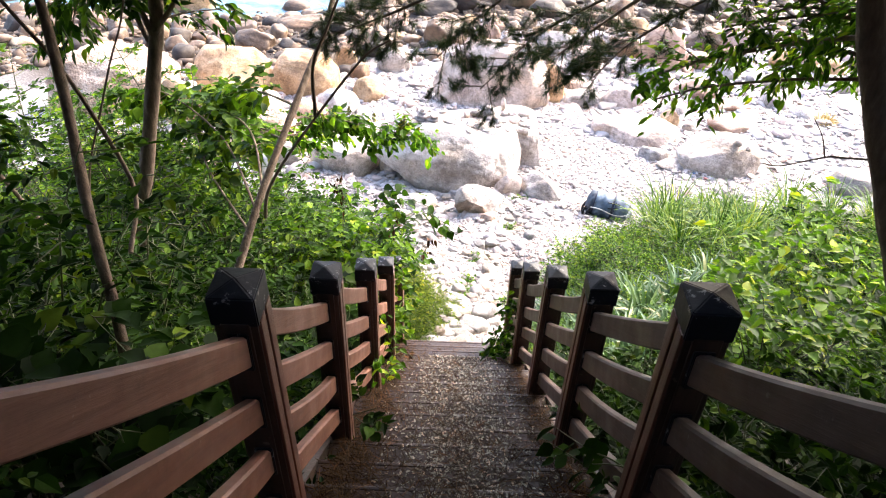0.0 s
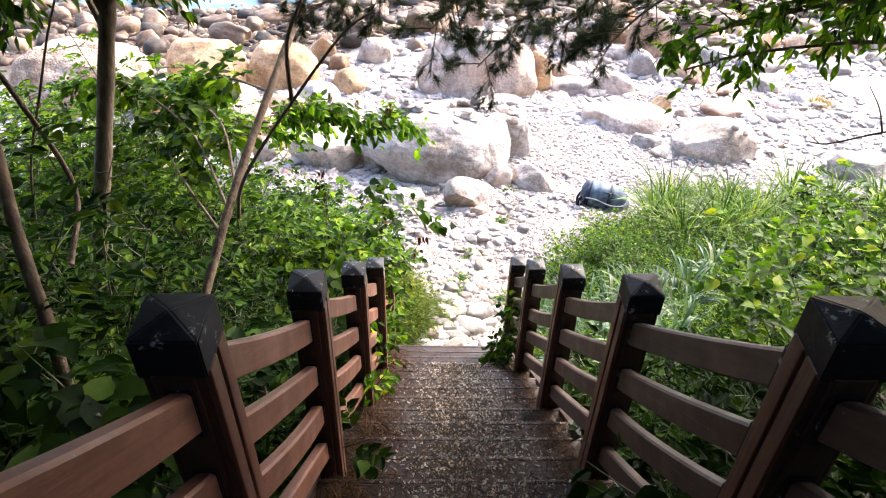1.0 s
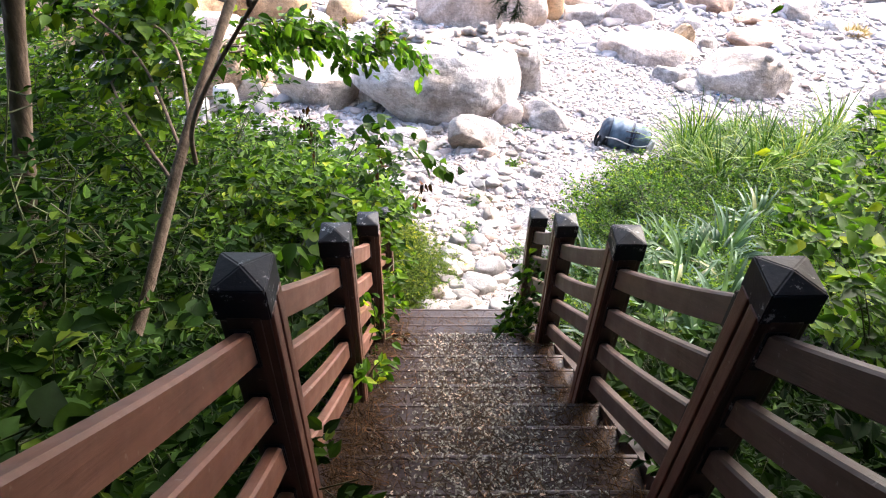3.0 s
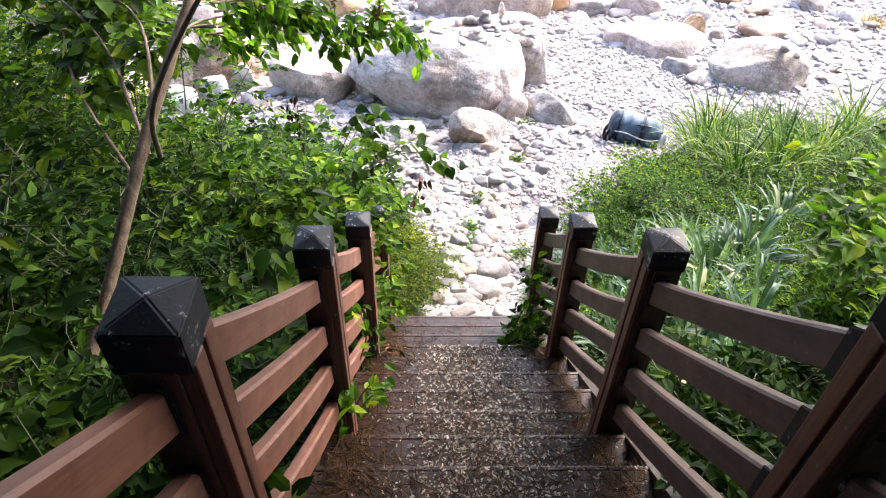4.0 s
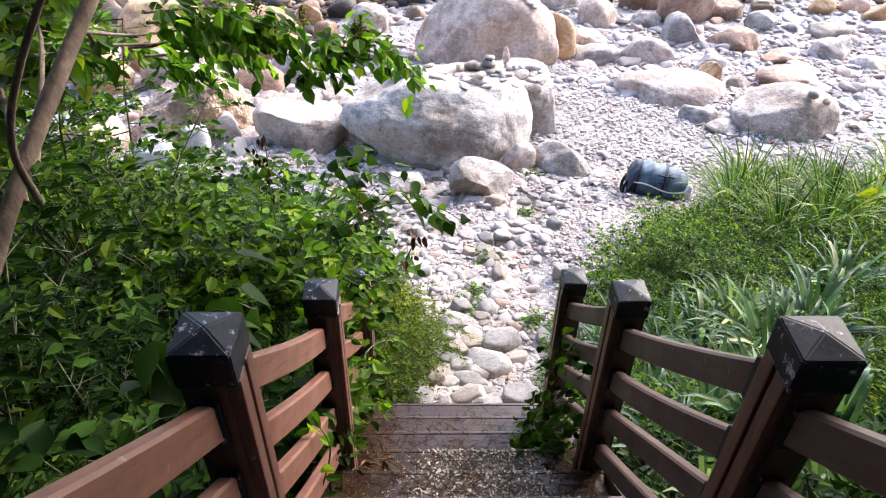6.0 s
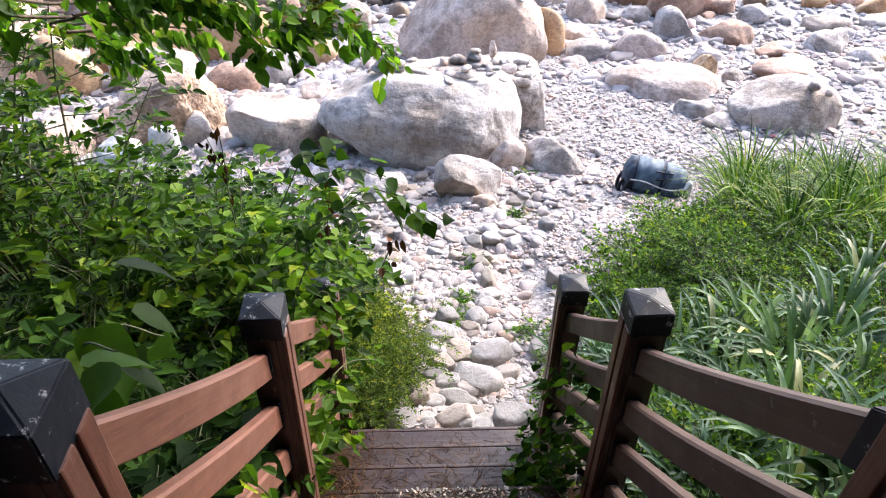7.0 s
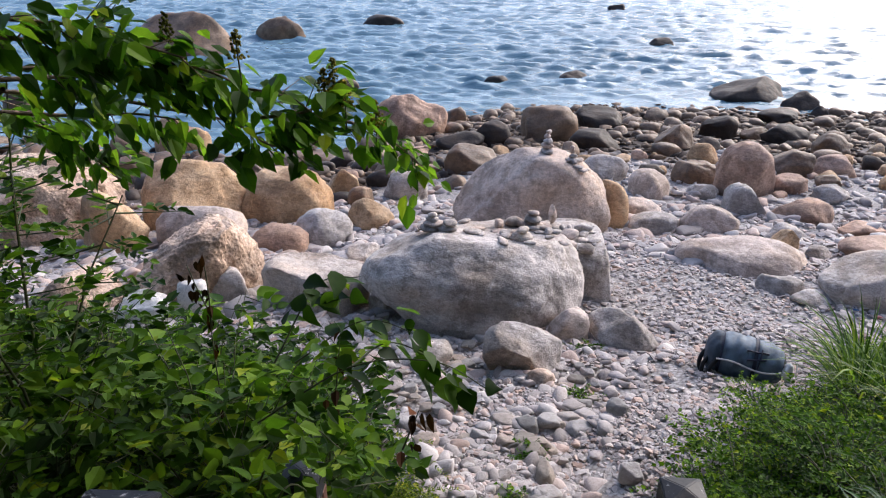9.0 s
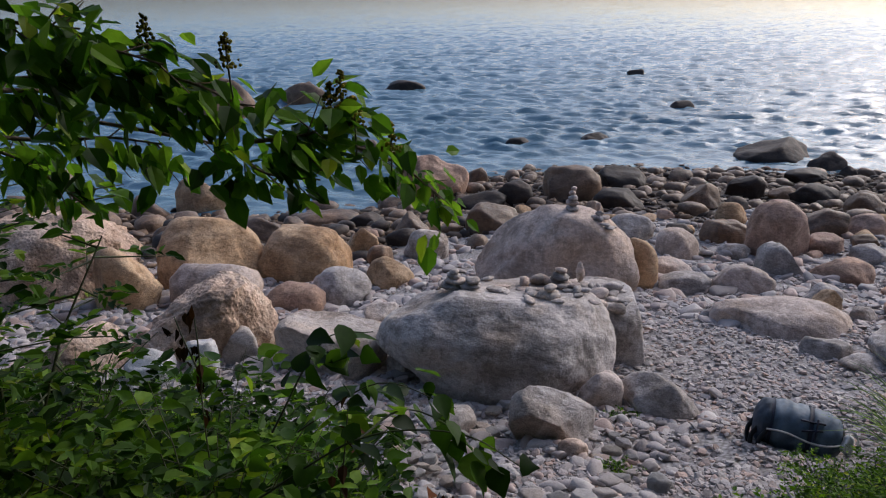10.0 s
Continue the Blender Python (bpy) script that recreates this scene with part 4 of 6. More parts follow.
BROAD_T = np.array([(0, 3, 2), (0, 4, 3)] + [q for k in (2, 5, 8) for q in ((k, k + 1, k + 4), (k, k + 4, k + 3), (k + 1, k + 2, k + 5), (k + 1, k + 5, k + 4))] + [(11, 12, 1), (12, 13, 1)])


def frames_along(d, up, rng):
    """Rotations whose second axis is d and whose third is near up."""
    d = d / (np.linalg.norm(d, axis=1)[:, None] + 1e-9)
    x = np.cross(d, up)
    x /= np.linalg.norm(x, axis=1)[:, None] + 1e-9
    z = np.cross(x, d)
    return np.stack([x, d, z], 2)


def leaves_mesh(name, places, ways, lengths, widths, mat, rng, up_noise=0.45):
    n = len(places)
    up = np.array([0, 0, 1.0]) + rng.normal(0, up_noise, (n, 3))
    m = frames_along(np.asarray(ways), up, rng)
    m = m * np.stack([lengths * widths, lengths, lengths], 1)[:, None, :]
    shape, tris = (BROAD_V, BROAD_T) if 0.085 < np.mean(lengths) < 0.2 else (LEAF_V, LEAF_T)
    v = np.einsum("nij,kj->nki", m, shape) + np.asarray(places)[:, None, :]
    f = tris[None] + (np.arange(n) * len(shape))[:, None, None]
    return mesh_from(name, v.reshape(-1, 3), f.reshape(-1, 3), mat, len(shape) > 6)


def shrub(seed, height, spread, stems, leaf_len, leaf_w, mat, twigs=7, per_twig=9, name="shrub", label="", droop=0.35, stem_r=0.008, bare=0.25, twiggy=True, flutter=0.45):
    """A leafy plant: arching stems from one root, twigs, leaves set along them."""
    g = np.random.default_rng(seed)
    tubes, lp, ld = [], [], []
    for _ in range(stems):
        a, out = g.uniform(0, 2 * np.pi), spread * g.uniform(0.25, 1.0)
        h = height * g.uniform(0.65, 1.0)
        s = np.linspace(0, 1, 5)
        line = np.stack([np.cos(a) * out * s ** 1.5, np.sin(a) * out * s ** 1.5, h * (s - droop * 0.45 * s ** 3)], 1)
        line += np.cumsum(g.normal(0, 0.012 * height, line.shape), 0) * s[:, None]
        tubes.append(tube(line, stem_r * (1.05 - 0.8 * s), 3))
        for k in range(twigs):
            u = bare + (1 - bare) * (k + g.random()) / twigs
            j = u * 4
            i = min(int(j), 3)
            root = line[i] + (line[i + 1] - line[i]) * (j - i)
            way = np.array([np.cos(a + k * 2.4), np.sin(a + k * 2.4), g.uniform(0.1, 0.7)])
            length = (0.28 + 0.25 * g.random()) * spread * (1.15 - 0.6 * u) + 0.05
            q = np.linspace(0, 1, 2)
            twig = root + way * (length * q)[:, None] - np.array([0, 0, 1]) * (droop * length * q ** 2)[:, None]
            if twiggy:
                tubes.append(tube(twig, stem_r * 0.4 * (1.05 - 0.8 * q), 3))
            for e in range(per_twig):
                w = 0.3 + 0.7 * (e + 0.6) / per_twig
                p = root + way * length * w - np.array([0, 0, 1]) * droop * length * w ** 2
                side = np.cross(way, (0, 0, 1)) * (1 if e % 2 else -1)
                lp.append(p)
                ld.append(side * g.uniform(0.5, 1.1) + way * g.uniform(0.3, 0.9) + np.array([0, 0, g.uniform(-0.6, 0.25)]))
    n = len(lp)
    p = thing(name, label, "shrub", "bank plants")
    put_mesh("stalk", mesh_from("stalk", *joined(tubes), STEM, True), p, "thin green brown branching stalks", "stuff")
    put_mesh("foliage", leaves_mesh("foliage", np.array(lp), np.array(ld), leaf_len * g.uniform(0.4, 1.15, n), leaf_w * g.uniform(0.85, 1.15, n), mat, g, flutter), p, "", "stuff")
    return p


def blades(seed, count, length, width, spread, mat, name, label, stiff=0.5, foot=0.08):
    """A clump of arching blades, each a folded strip."""
    g = np.random.default_rng(seed)
    vs, fs = [], []
    n = 6
    for b in range(count):
        a = g.uniform(0, 2 * np.pi)
        ln, w = length * g.uniform(0.5, 1.1), width * g.uniform(0.7, 1.2)
        s = np.linspace(0, 1, n)
        out = spread * g.uniform(0.25, 1.0)
        r = out * s ** 1.3 + foot * g.random()
        z = ln * (s - (1 - stiff) * g.uniform(0.5, 1.0) * s ** 2.4)
        c, d = np.cos(a), np.sin(a)
        tw = a + g.normal(0, 0.3)
        px, py = -np.sin(tw), np.cos(tw)
        half = w * 0.5 * np.minimum(1, 0.5 + 2.2 * s) * (1 - s ** 3) + 0.0004
        mid = np.stack([c * r, d * r, z], 1) + np.array([c, d, 0]) * 0
        left = mid + np.stack([px * half, py * half, half * 0.35], 1)
        rt = mid + np.stack([-px * half, -py * half, half * 0.35], 1)
        base = b * 3 * n
        vs.append(np.concatenate([left, mid, rt]))
        k = np.arange(n - 1) + base
        fs.append(np.stack([k, k + 1, k + n + 1, k + n], 1))
        fs.append(np.stack([k + n, k + n + 1, k + 2 * n + 1, k + 2 * n], 1))
    p = thing(name, label, "grass", "grass clumps")
    put_mesh("foliage", mesh_from("foliage", np.concatenate(vs), np.concatenate(fs), mat, True), p, "", "stuff")
    return p


def planted(proto, places, r, zoff=-0.03, lo=0.8, hi=1.2):
    """The first place takes the plant itself, the others copies."""
    for k, (x, y) in enumerate(places):
        m = pose(x, y, land_at(x, y) + zoff, r.uniform(-6, 6), r.uniform(-6, 6), r.uniform(0, 360))
        s = r.uniform(lo, hi)
        ob = proto if k == 0 else copy_thing(proto, m)
        ob.matrix_basis = m
        ob.scale = (s, s, s * r.uniform(0.9, 1.1))


def spots(n, xr, yr, r, gap, ok=lambda x, y: True):
    out = []
    for _ in range(n * 40):
        x, y = r.uniform(*xr), r.uniform(*yr)
        if ok(x, y) and all((x - a) ** 2 + (y - b) ** 2 > gap * gap for a, b in out):
            out.append((x, y))
            if len(out) == n:
                break
    return out


pr = random.Random(21)


def left_ok(x, y):
    return x < np.interp(y, [-4, 4.1, 5, 6, 7, 8.6], [-0.95, -0.8, -0.55, -0.75, -1.2, -2.8]) and y < 8.8


def right_ok(x, y):
    return x > np.interp(y, [-4, 4.1, 5.4, 7.2, 8.0], [1.1, 1.05, 1.4, 2.3, 3.3]) and y < 8.3


HEARTS = [(-1.4, 0.45), (-1.62, 0.6), (-1.72, 0.35), (-1.3, 0.75)]
# left bank
# leaf colour holds the shade near the railing and the sun near the beach
planted(shrub(27, 3.55, 0.95, 6, 0.085, 0.62, LEAF["fresh"], 18, 12, "tall_bush", "tall green bush with bare brown stems under a leafy top", 0.35, 0.014, 0.5), [(-2.75, 5.3), (-3.3, 5.0), (-4.1, 5.4), (-4.8, 5.6), (-2.25, 5.25), (-3.1, 4.4), (-3.9, 4.5), (-5.4, 5.2), (-2.5, 5.0), (-3.6, 5.6)], pr, lo=0.86, hi=1.02)
planted(shrub(28, 1.9, 0.7, 8, 0.085, 0.75, LEAF["bright"], 8, 8, "shrub", "pale green broadleaf shrub on the bank by the beach", 0.45), [(-4.4, 6.3), (-5.1, 6.4), (-3.8, 6.5), (-5.8, 6.0)], pr, lo=0.95, hi=1.1)
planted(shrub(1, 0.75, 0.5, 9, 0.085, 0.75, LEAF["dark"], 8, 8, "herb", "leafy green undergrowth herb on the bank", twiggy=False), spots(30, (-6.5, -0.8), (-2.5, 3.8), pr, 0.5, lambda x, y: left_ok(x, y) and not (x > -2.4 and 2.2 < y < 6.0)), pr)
planted(shrub(29, 0.8, 0.5, 9, 0.08, 0.72, LEAF["herb"], 8, 8, "herb", "yellow green undergrowth herb on the bank, sunlight in its colour", twiggy=False), spots(44, (-6.5, -0.7), (4.7, 7.8), pr, 0.4, left_ok), pr, lo=0.85, hi=1.35)
planted(shrub(2, 0.55, 0.45, 10, 0.06, 0.6, LEAF["dark"], 7, 9, "herb", "green leafy ground herb on the bank, shade in its colour", twiggy=False), spots(42, (-5.5, -0.8), (-2.5, 4.2), pr, 0.45, left_ok), pr)
planted(shrub(20, 0.34, 0.3, 9, 0.05, 0.62, LEAF["dark"], 5, 7, "herb", "small herb growing under the railing, shade in its colour", twiggy=False), spots(34, (-1.05, -0.72), (-1.5, 4.0), pr, 0.2) + spots(30, (0.84, 1.15), (-1.5, 3.6), pr, 0.2), pr)
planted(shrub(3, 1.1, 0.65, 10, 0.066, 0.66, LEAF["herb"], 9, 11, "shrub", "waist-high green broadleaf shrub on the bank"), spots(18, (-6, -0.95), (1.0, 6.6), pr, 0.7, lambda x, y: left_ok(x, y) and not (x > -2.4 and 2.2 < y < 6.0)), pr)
planted(shrub(22, 0.8, 0.55, 8, 0.115, 0.72, LEAF["dark"], 6, 6, "shrub", "broadleaf undergrowth beside the railing, darkened in colour for shade", 0.5, flutter=0.25), spots(16, (-2.6, -0.95), (0.4, 4.2), pr, 0.45, left_ok), pr)
planted(shrub(4, 1.7, 0.8, 11, 0.08, 0.62, LEAF["dark"], 10, 10, "shrub", "tall green shrub on the bank, darkened in colour for shade"), [(-3.6, 3.8), (-2.9, 2.6), (-4.2, 2.2), (-3.6, 0.8), (-2.0, 3.6)], pr, lo=0.72, hi=0.92)
planted(shrub(13, 1.9, 0.75, 9, 0.11, 0.72, LEAF["fresh"], 8, 7, "shrub", "green shrub with broad pointed leaves at the bank edge", 0.5, flutter=0.6), [(-1.3, 5.05), (-0.95, 4.75), (-0.8, 5.15), (-1.05, 5.5)], pr, lo=0.88, hi=1.02)
planted(shrub(25, 1.85, 0.75, 9, 0.1, 0.8, LEAF["herb"], 8, 9, "shrub", "deep green shrub with broad pointed leaves on the bank", 0.5, flutter=0.6), [(-1.75, 5.2), (-2.3, 5.6), (-2.9, 5.9), (-1.6, 5.7), (-1.95, 4.75)], pr, lo=0.92, hi=1.06)
planted(shrub(24, 1.55, 0.85, 9, 0.085, 0.7, LEAF["fresh"], 9, 9, "shrub", "green leafy shrub under the trees", 0.45, flutter=0.6), [(-3.4, 4.9), (-3.9, 5.4), (-4.5, 5.0), (-3.5, 5.8), (-5.0, 5.6), (-4.4, 6.1), (-3.0, 4.4)], pr, lo=0.95, hi=1.15)
planted(shrub(23, 1.5, 0.75, 8, 0.11, 0.7, LEAF["dark"], 7, 6, "shrub", "shrub with broad leaves behind the railing, darkened in colour for shade", 0.5, flutter=0.4), [(-1.5, 4.4), (-2.0, 4.9), (-1.15, 4.15), (-1.9, 4.1), (-1.5, 3.5), (-2.5, 4.3), (-1.05, 3.7), (-1.25, 3.2), (-1.7, 3.8), (-1.35, 2.8)], pr, lo=0.66, hi=0.86)
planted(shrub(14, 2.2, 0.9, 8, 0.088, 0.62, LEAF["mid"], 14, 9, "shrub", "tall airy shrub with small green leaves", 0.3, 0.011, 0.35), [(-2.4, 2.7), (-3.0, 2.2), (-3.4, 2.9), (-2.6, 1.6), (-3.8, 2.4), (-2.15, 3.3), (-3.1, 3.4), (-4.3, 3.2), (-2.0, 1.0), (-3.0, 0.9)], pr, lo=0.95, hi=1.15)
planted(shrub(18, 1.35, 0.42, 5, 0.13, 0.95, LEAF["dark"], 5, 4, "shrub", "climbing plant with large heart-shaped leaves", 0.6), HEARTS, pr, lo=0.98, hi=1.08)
planted(shrub(17, 0.62, 0.46, 22, 0.036, 0.42, LEAF["fine"], 11, 14, "feathery_bush", "low feathery yellow green bush beside the stairs", 0.5, 0.004, 0.1, False), [(-0.55, 4.5), (-0.45, 4.85), (-0.62, 5.2), (-0.4, 5.35), (-0.8, 5.6), (-0.6, 5.85), (-0.9, 4.85), (-0.35, 4.6), (-1.0, 6.2), (-0.3, 4.95), (-0.5, 5.6), (-0.25, 5.3)], pr)
planted(shrub(5, 0.7, 0.5, 12, 0.075, 0.45, LEAF["bright"], 8, 9, "herb", "fresh yellow green herb beside the stairs"), [(-0.95, 4.4), (-0.95, 5.2), (-1.1, 5.7), (-0.95, 3.9), (-1.4, 6.2), (-1.5, 6.8), (-0.85, 3.3), (-2.0, 7.3), (-2.8, 7.8), (-2.2, 6.4)], pr)
planted(blades(6, 70, 0.7, 0.008, 0.35, LEAF["grass"], "grass_clump", "thin green grass clump on the bank edge"), spots(26, (-6.5, -1.2), (6.2, 8.6), pr, 0.35, left_ok), pr)

# right bank
planted(blades(7, 80, 1.0, 0.017, 0.78, LEAF["grass"], "grass_clump", "tall arching green grass clump by the beach", 0.3), spots(44, (2.6, 8.5), (6.2, 8.3), pr, 0.34, lambda x, y: x > np.interp(y, [5.0, 5.9, 6.2, 7.0, 7.6, 8.3], [4.0, 3.2, 2.7, 2.95, 3.25, 3.5])) + [(3.0, 7.2), (3.1, 7.5), (2.85, 6.9), (3.2, 7.1), (3.3, 7.65)], pr, lo=0.75, hi=1.1)
planted(blades(8, 46, 0.84, 0.036, 0.6, LEAF["strap"], "strap_leaf_clump", "clump of broad pale green arching blades beside the railing", 0.22), [(1.05, 4.3), (1.35, 4.7), (1.25, 3.85), (1.6, 4.1), (1.15, 3.3), (1.7, 3.5), (1.0, 4.6), (1.5, 4.45), (2.05, 4.7), (2.3, 4.0), (1.45, 3.1), (2.6, 4.7), (1.85, 4.15), (1.1, 2.8), (3.1, 5.3), (1.3, 4.15), (1.55, 3.8), (1.8, 3.75), (1.2, 4.5), (2.1, 4.3), (1.95, 3.3), (1.4, 3.5), (2.4, 4.45), (1.75, 4.55), (1.65, 2.9)], pr, lo=0.8, hi=1.12)
planted(shrub(9, 0.26, 0.42, 13, 0.036, 0.62, LEAF["fresh"], 7, 10, "ground_herb", "low fine-leaved green ground cover on the bank", twiggy=False), spots(230, (0.85, 5), (3.2, 8.1), pr, 0.19, lambda x, y: x > np.interp(y, [3, 4.1, 5.4, 7.2, 8.0], [0.85, 0.8, 1.15, 2.3, 3.5]) and y < 8.2 and (x - 2.65) ** 2 + (y - 7.55) ** 2 > 0.5), pr, lo=0.8, hi=1.3)
planted(shrub(19, 1.15, 0.5, 9, 0.105, 0.36, LEAF["herb"], 8, 8, "shrub", "upright shrub with narrow yellow green leaves"), spots(16, (1.6, 6.5), (0.5, 6.0), pr, 0.7, lambda x, y: x > 1.5 + 0.75 * max(0, y - 2)), pr)
# the "dark" plants on this side have tree shade put into their leaf colour
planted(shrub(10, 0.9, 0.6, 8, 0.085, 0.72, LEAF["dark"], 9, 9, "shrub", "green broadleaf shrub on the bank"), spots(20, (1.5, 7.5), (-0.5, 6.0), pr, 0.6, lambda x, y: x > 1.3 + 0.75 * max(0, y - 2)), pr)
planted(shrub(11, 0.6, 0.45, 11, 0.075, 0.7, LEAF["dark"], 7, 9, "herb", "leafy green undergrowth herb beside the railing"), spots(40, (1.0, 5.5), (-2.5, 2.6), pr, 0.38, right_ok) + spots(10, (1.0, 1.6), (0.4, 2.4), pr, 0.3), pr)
planted(shrub(12, 1.2, 0.65, 10, 0.06, 0.6, LEAF["mid"], 10, 10, "shrub", "small-leaved green shrub on the bank"), [(3.2, 3.6), (4.1, 4.5), (3.6, 2.3), (4.8, 5.6), (2.9, 1.4), (5.4, 4.1)], pr)
planted(shrub(16, 1.75, 0.75, 9, 0.115, 0.66, LEAF["fresh"], 9, 8, "shrub", "tall bright green broadleaf shrub beside the stairs", 0.45, flutter=0.5), [(2.75, 3.5), (3.4, 4.3), (2.3, 2.3), (4.2, 5.2), (2.9, 2.7), (3.6, 3.4), (4.6, 4.5), (3.1, 4.0)], pr, lo=0.88, hi=1.05)


# ---- trees ----
def crown_leaves(name, lines, mat, length, width, per, g, parent, spread=0.12, hang=0.4):
    lp, ld = [], []
    for line in lines:
        for k in range(per):
            u = g.uniform(0.15, 1.0) * (len(line) - 1)
            i = min(int(u), len(line) - 2)
            p = line[i] + (line[i + 1] - line[i]) * (u - i) + g.normal(0, spread * 0.35, 3)
            way = line[i + 1] - line[i]
            way = way / (np.linalg.norm(way) + 1e-9)
            side = np.cross(way, (0, 0, 1)) * g.choice((-1, 1))
            lp.append(p)
            ld.append(side * g.uniform(0.3, 1) + way * g.uniform(0.2, 0.9) - np.array([0, 0, hang * g.uniform(0.2, 1.6)]))
    n = len(lp)
    return put_mesh(name, leaves_mesh(name, np.array(lp), np.array(ld), length * g.uniform(0.6, 1.15, n), width * g.uniform(0.85, 1.15, n), mat, g), parent, "", "stuff")


def branchlets(line, count, length, g, start=0.2, flat=0.5, droop=0.25):
    out = []
    for k in range(count):
        u = (start + (1 - start) * (k + g.random()) / count) * (len(line) - 1)
        i = min(int(u), len(line) - 2)
        p = line[i] + (line[i + 1] - line[i]) * (u - i)
        way = line[i + 1] - line[i]
        way = way / (np.linalg.norm(way) + 1e-9)
        side = np.cross(way, g.normal(0, 1, 3))
        side[2] *= flat
        side = side / (np.linalg.norm(side) + 1e-9)
        ln = length * g.uniform(0.5, 1.1)
        q = np.linspace(0, 1, 5)[:, None]
        out.append(p + (side * 0.8 + way * 0.6) * ln * q - np.array([0, 0, 1]) * droop * ln * q ** 2)
    return out


def tree(name, label, trunk, r0, r1, limbs, mat, leaf_len, leaf_w, seed, limb_r=0.02, sub=7, sub_len=0.35, per=9, hang=0.4, spread=0.12, sprays=(), spray_leaf=0.1):
    """Trunk along a few points; limbs (each a few points); branchlets; leaves; sprays are low limbs with short dense twigs."""
    g = np.random.default_rng(seed)
    p = thing(name, label, "tree", "trees on the bank")
    line = smooth_line(trunk, 7)
    rad = np.linspace(r0, r1, len(line)) * (1 + 0.06 * np.sin(np.arange(len(line)) * 1.7))
    put_mesh("trunk", mesh_from("trunk", *tube(line, rad, 12), BARK, True), p)
    lines = []
    for limb in limbs:
        ln = smooth_line(limb, 6)
        tubes = []
        tubes.append(tube(ln, np.linspace(limb_r, limb_r * 0.25, len(ln)), 6))
        subs = branchlets(ln, sub, sub_len, g)
        lines += [ln] + subs
        for s in subs:
            tubes.append(tube(s, np.linspace(limb_r * 0.35, limb_r * 0.1, len(s)), 4))
            lines += branchlets(s, 3, sub_len * 0.5, g)
        put_mesh("branch", mesh_from("branch", *joined(tubes), BARK, True), p, "dark thin branch", "stuff")
    crown_leaves("crown", lines, mat, leaf_len, leaf_w, per, g, p, spread, hang)
    lines = []
    for spray in sprays:
        ln = smooth_line(spray, 6)
        tubes = [tube(ln, np.linspace(limb_r * 0.7, limb_r * 0.25, len(ln)), 6)]
        leafy = 0.4 if len(spray) > 5 else 0.05
        for s in branchlets(ln, 11, 0.15, g, leafy, 0.9, 0.0):
            tubes.append(tube(s, np.linspace(limb_r * 0.25, limb_r * 0.1, len(s)), 4))
            lines.append(s)
        lines += [ln[int(leafy * len(ln)):]] * 2
        put_mesh("branch", mesh_from("branch", *joined(tubes), BARK, True), p, "dark thin branch", "stuff")
    if lines:
        crown_leaves("spray", lines, LEAF["bright"], spray_leaf, leaf_w * 1.05, 7, g, p, 0.11, hang * 2)
    return p


def high_limbs(x, y, z, g, count, reach, rise=1.0):
    out = []
    for k in range(count):
        a = k * 2.4 + g.random()
        d = reach * g.uniform(0.6, 1.1)
        out.append([(x, y, z + 0.15 * k), (x + 0.5 * d * math.cos(a), y + 0.5 * d * math.sin(a), z + 0.15 * k + rise * 0.5), (x + d * math.cos(a), y + d * math.sin(a), z + 0.15 * k + rise * 0.7)])
    return out


tg = np.random.default_rng(3)
SPIKES = ((-0.99, 4.62, 2.03), (-0.76, 4.6, 1.98), (-0.52, 4.75, 1.83), (-0.49, 4.76, 1.86), (-0.45, 4.75, 1.79), (-0.36, 4.85, 1.7))   # tips that carry flowers
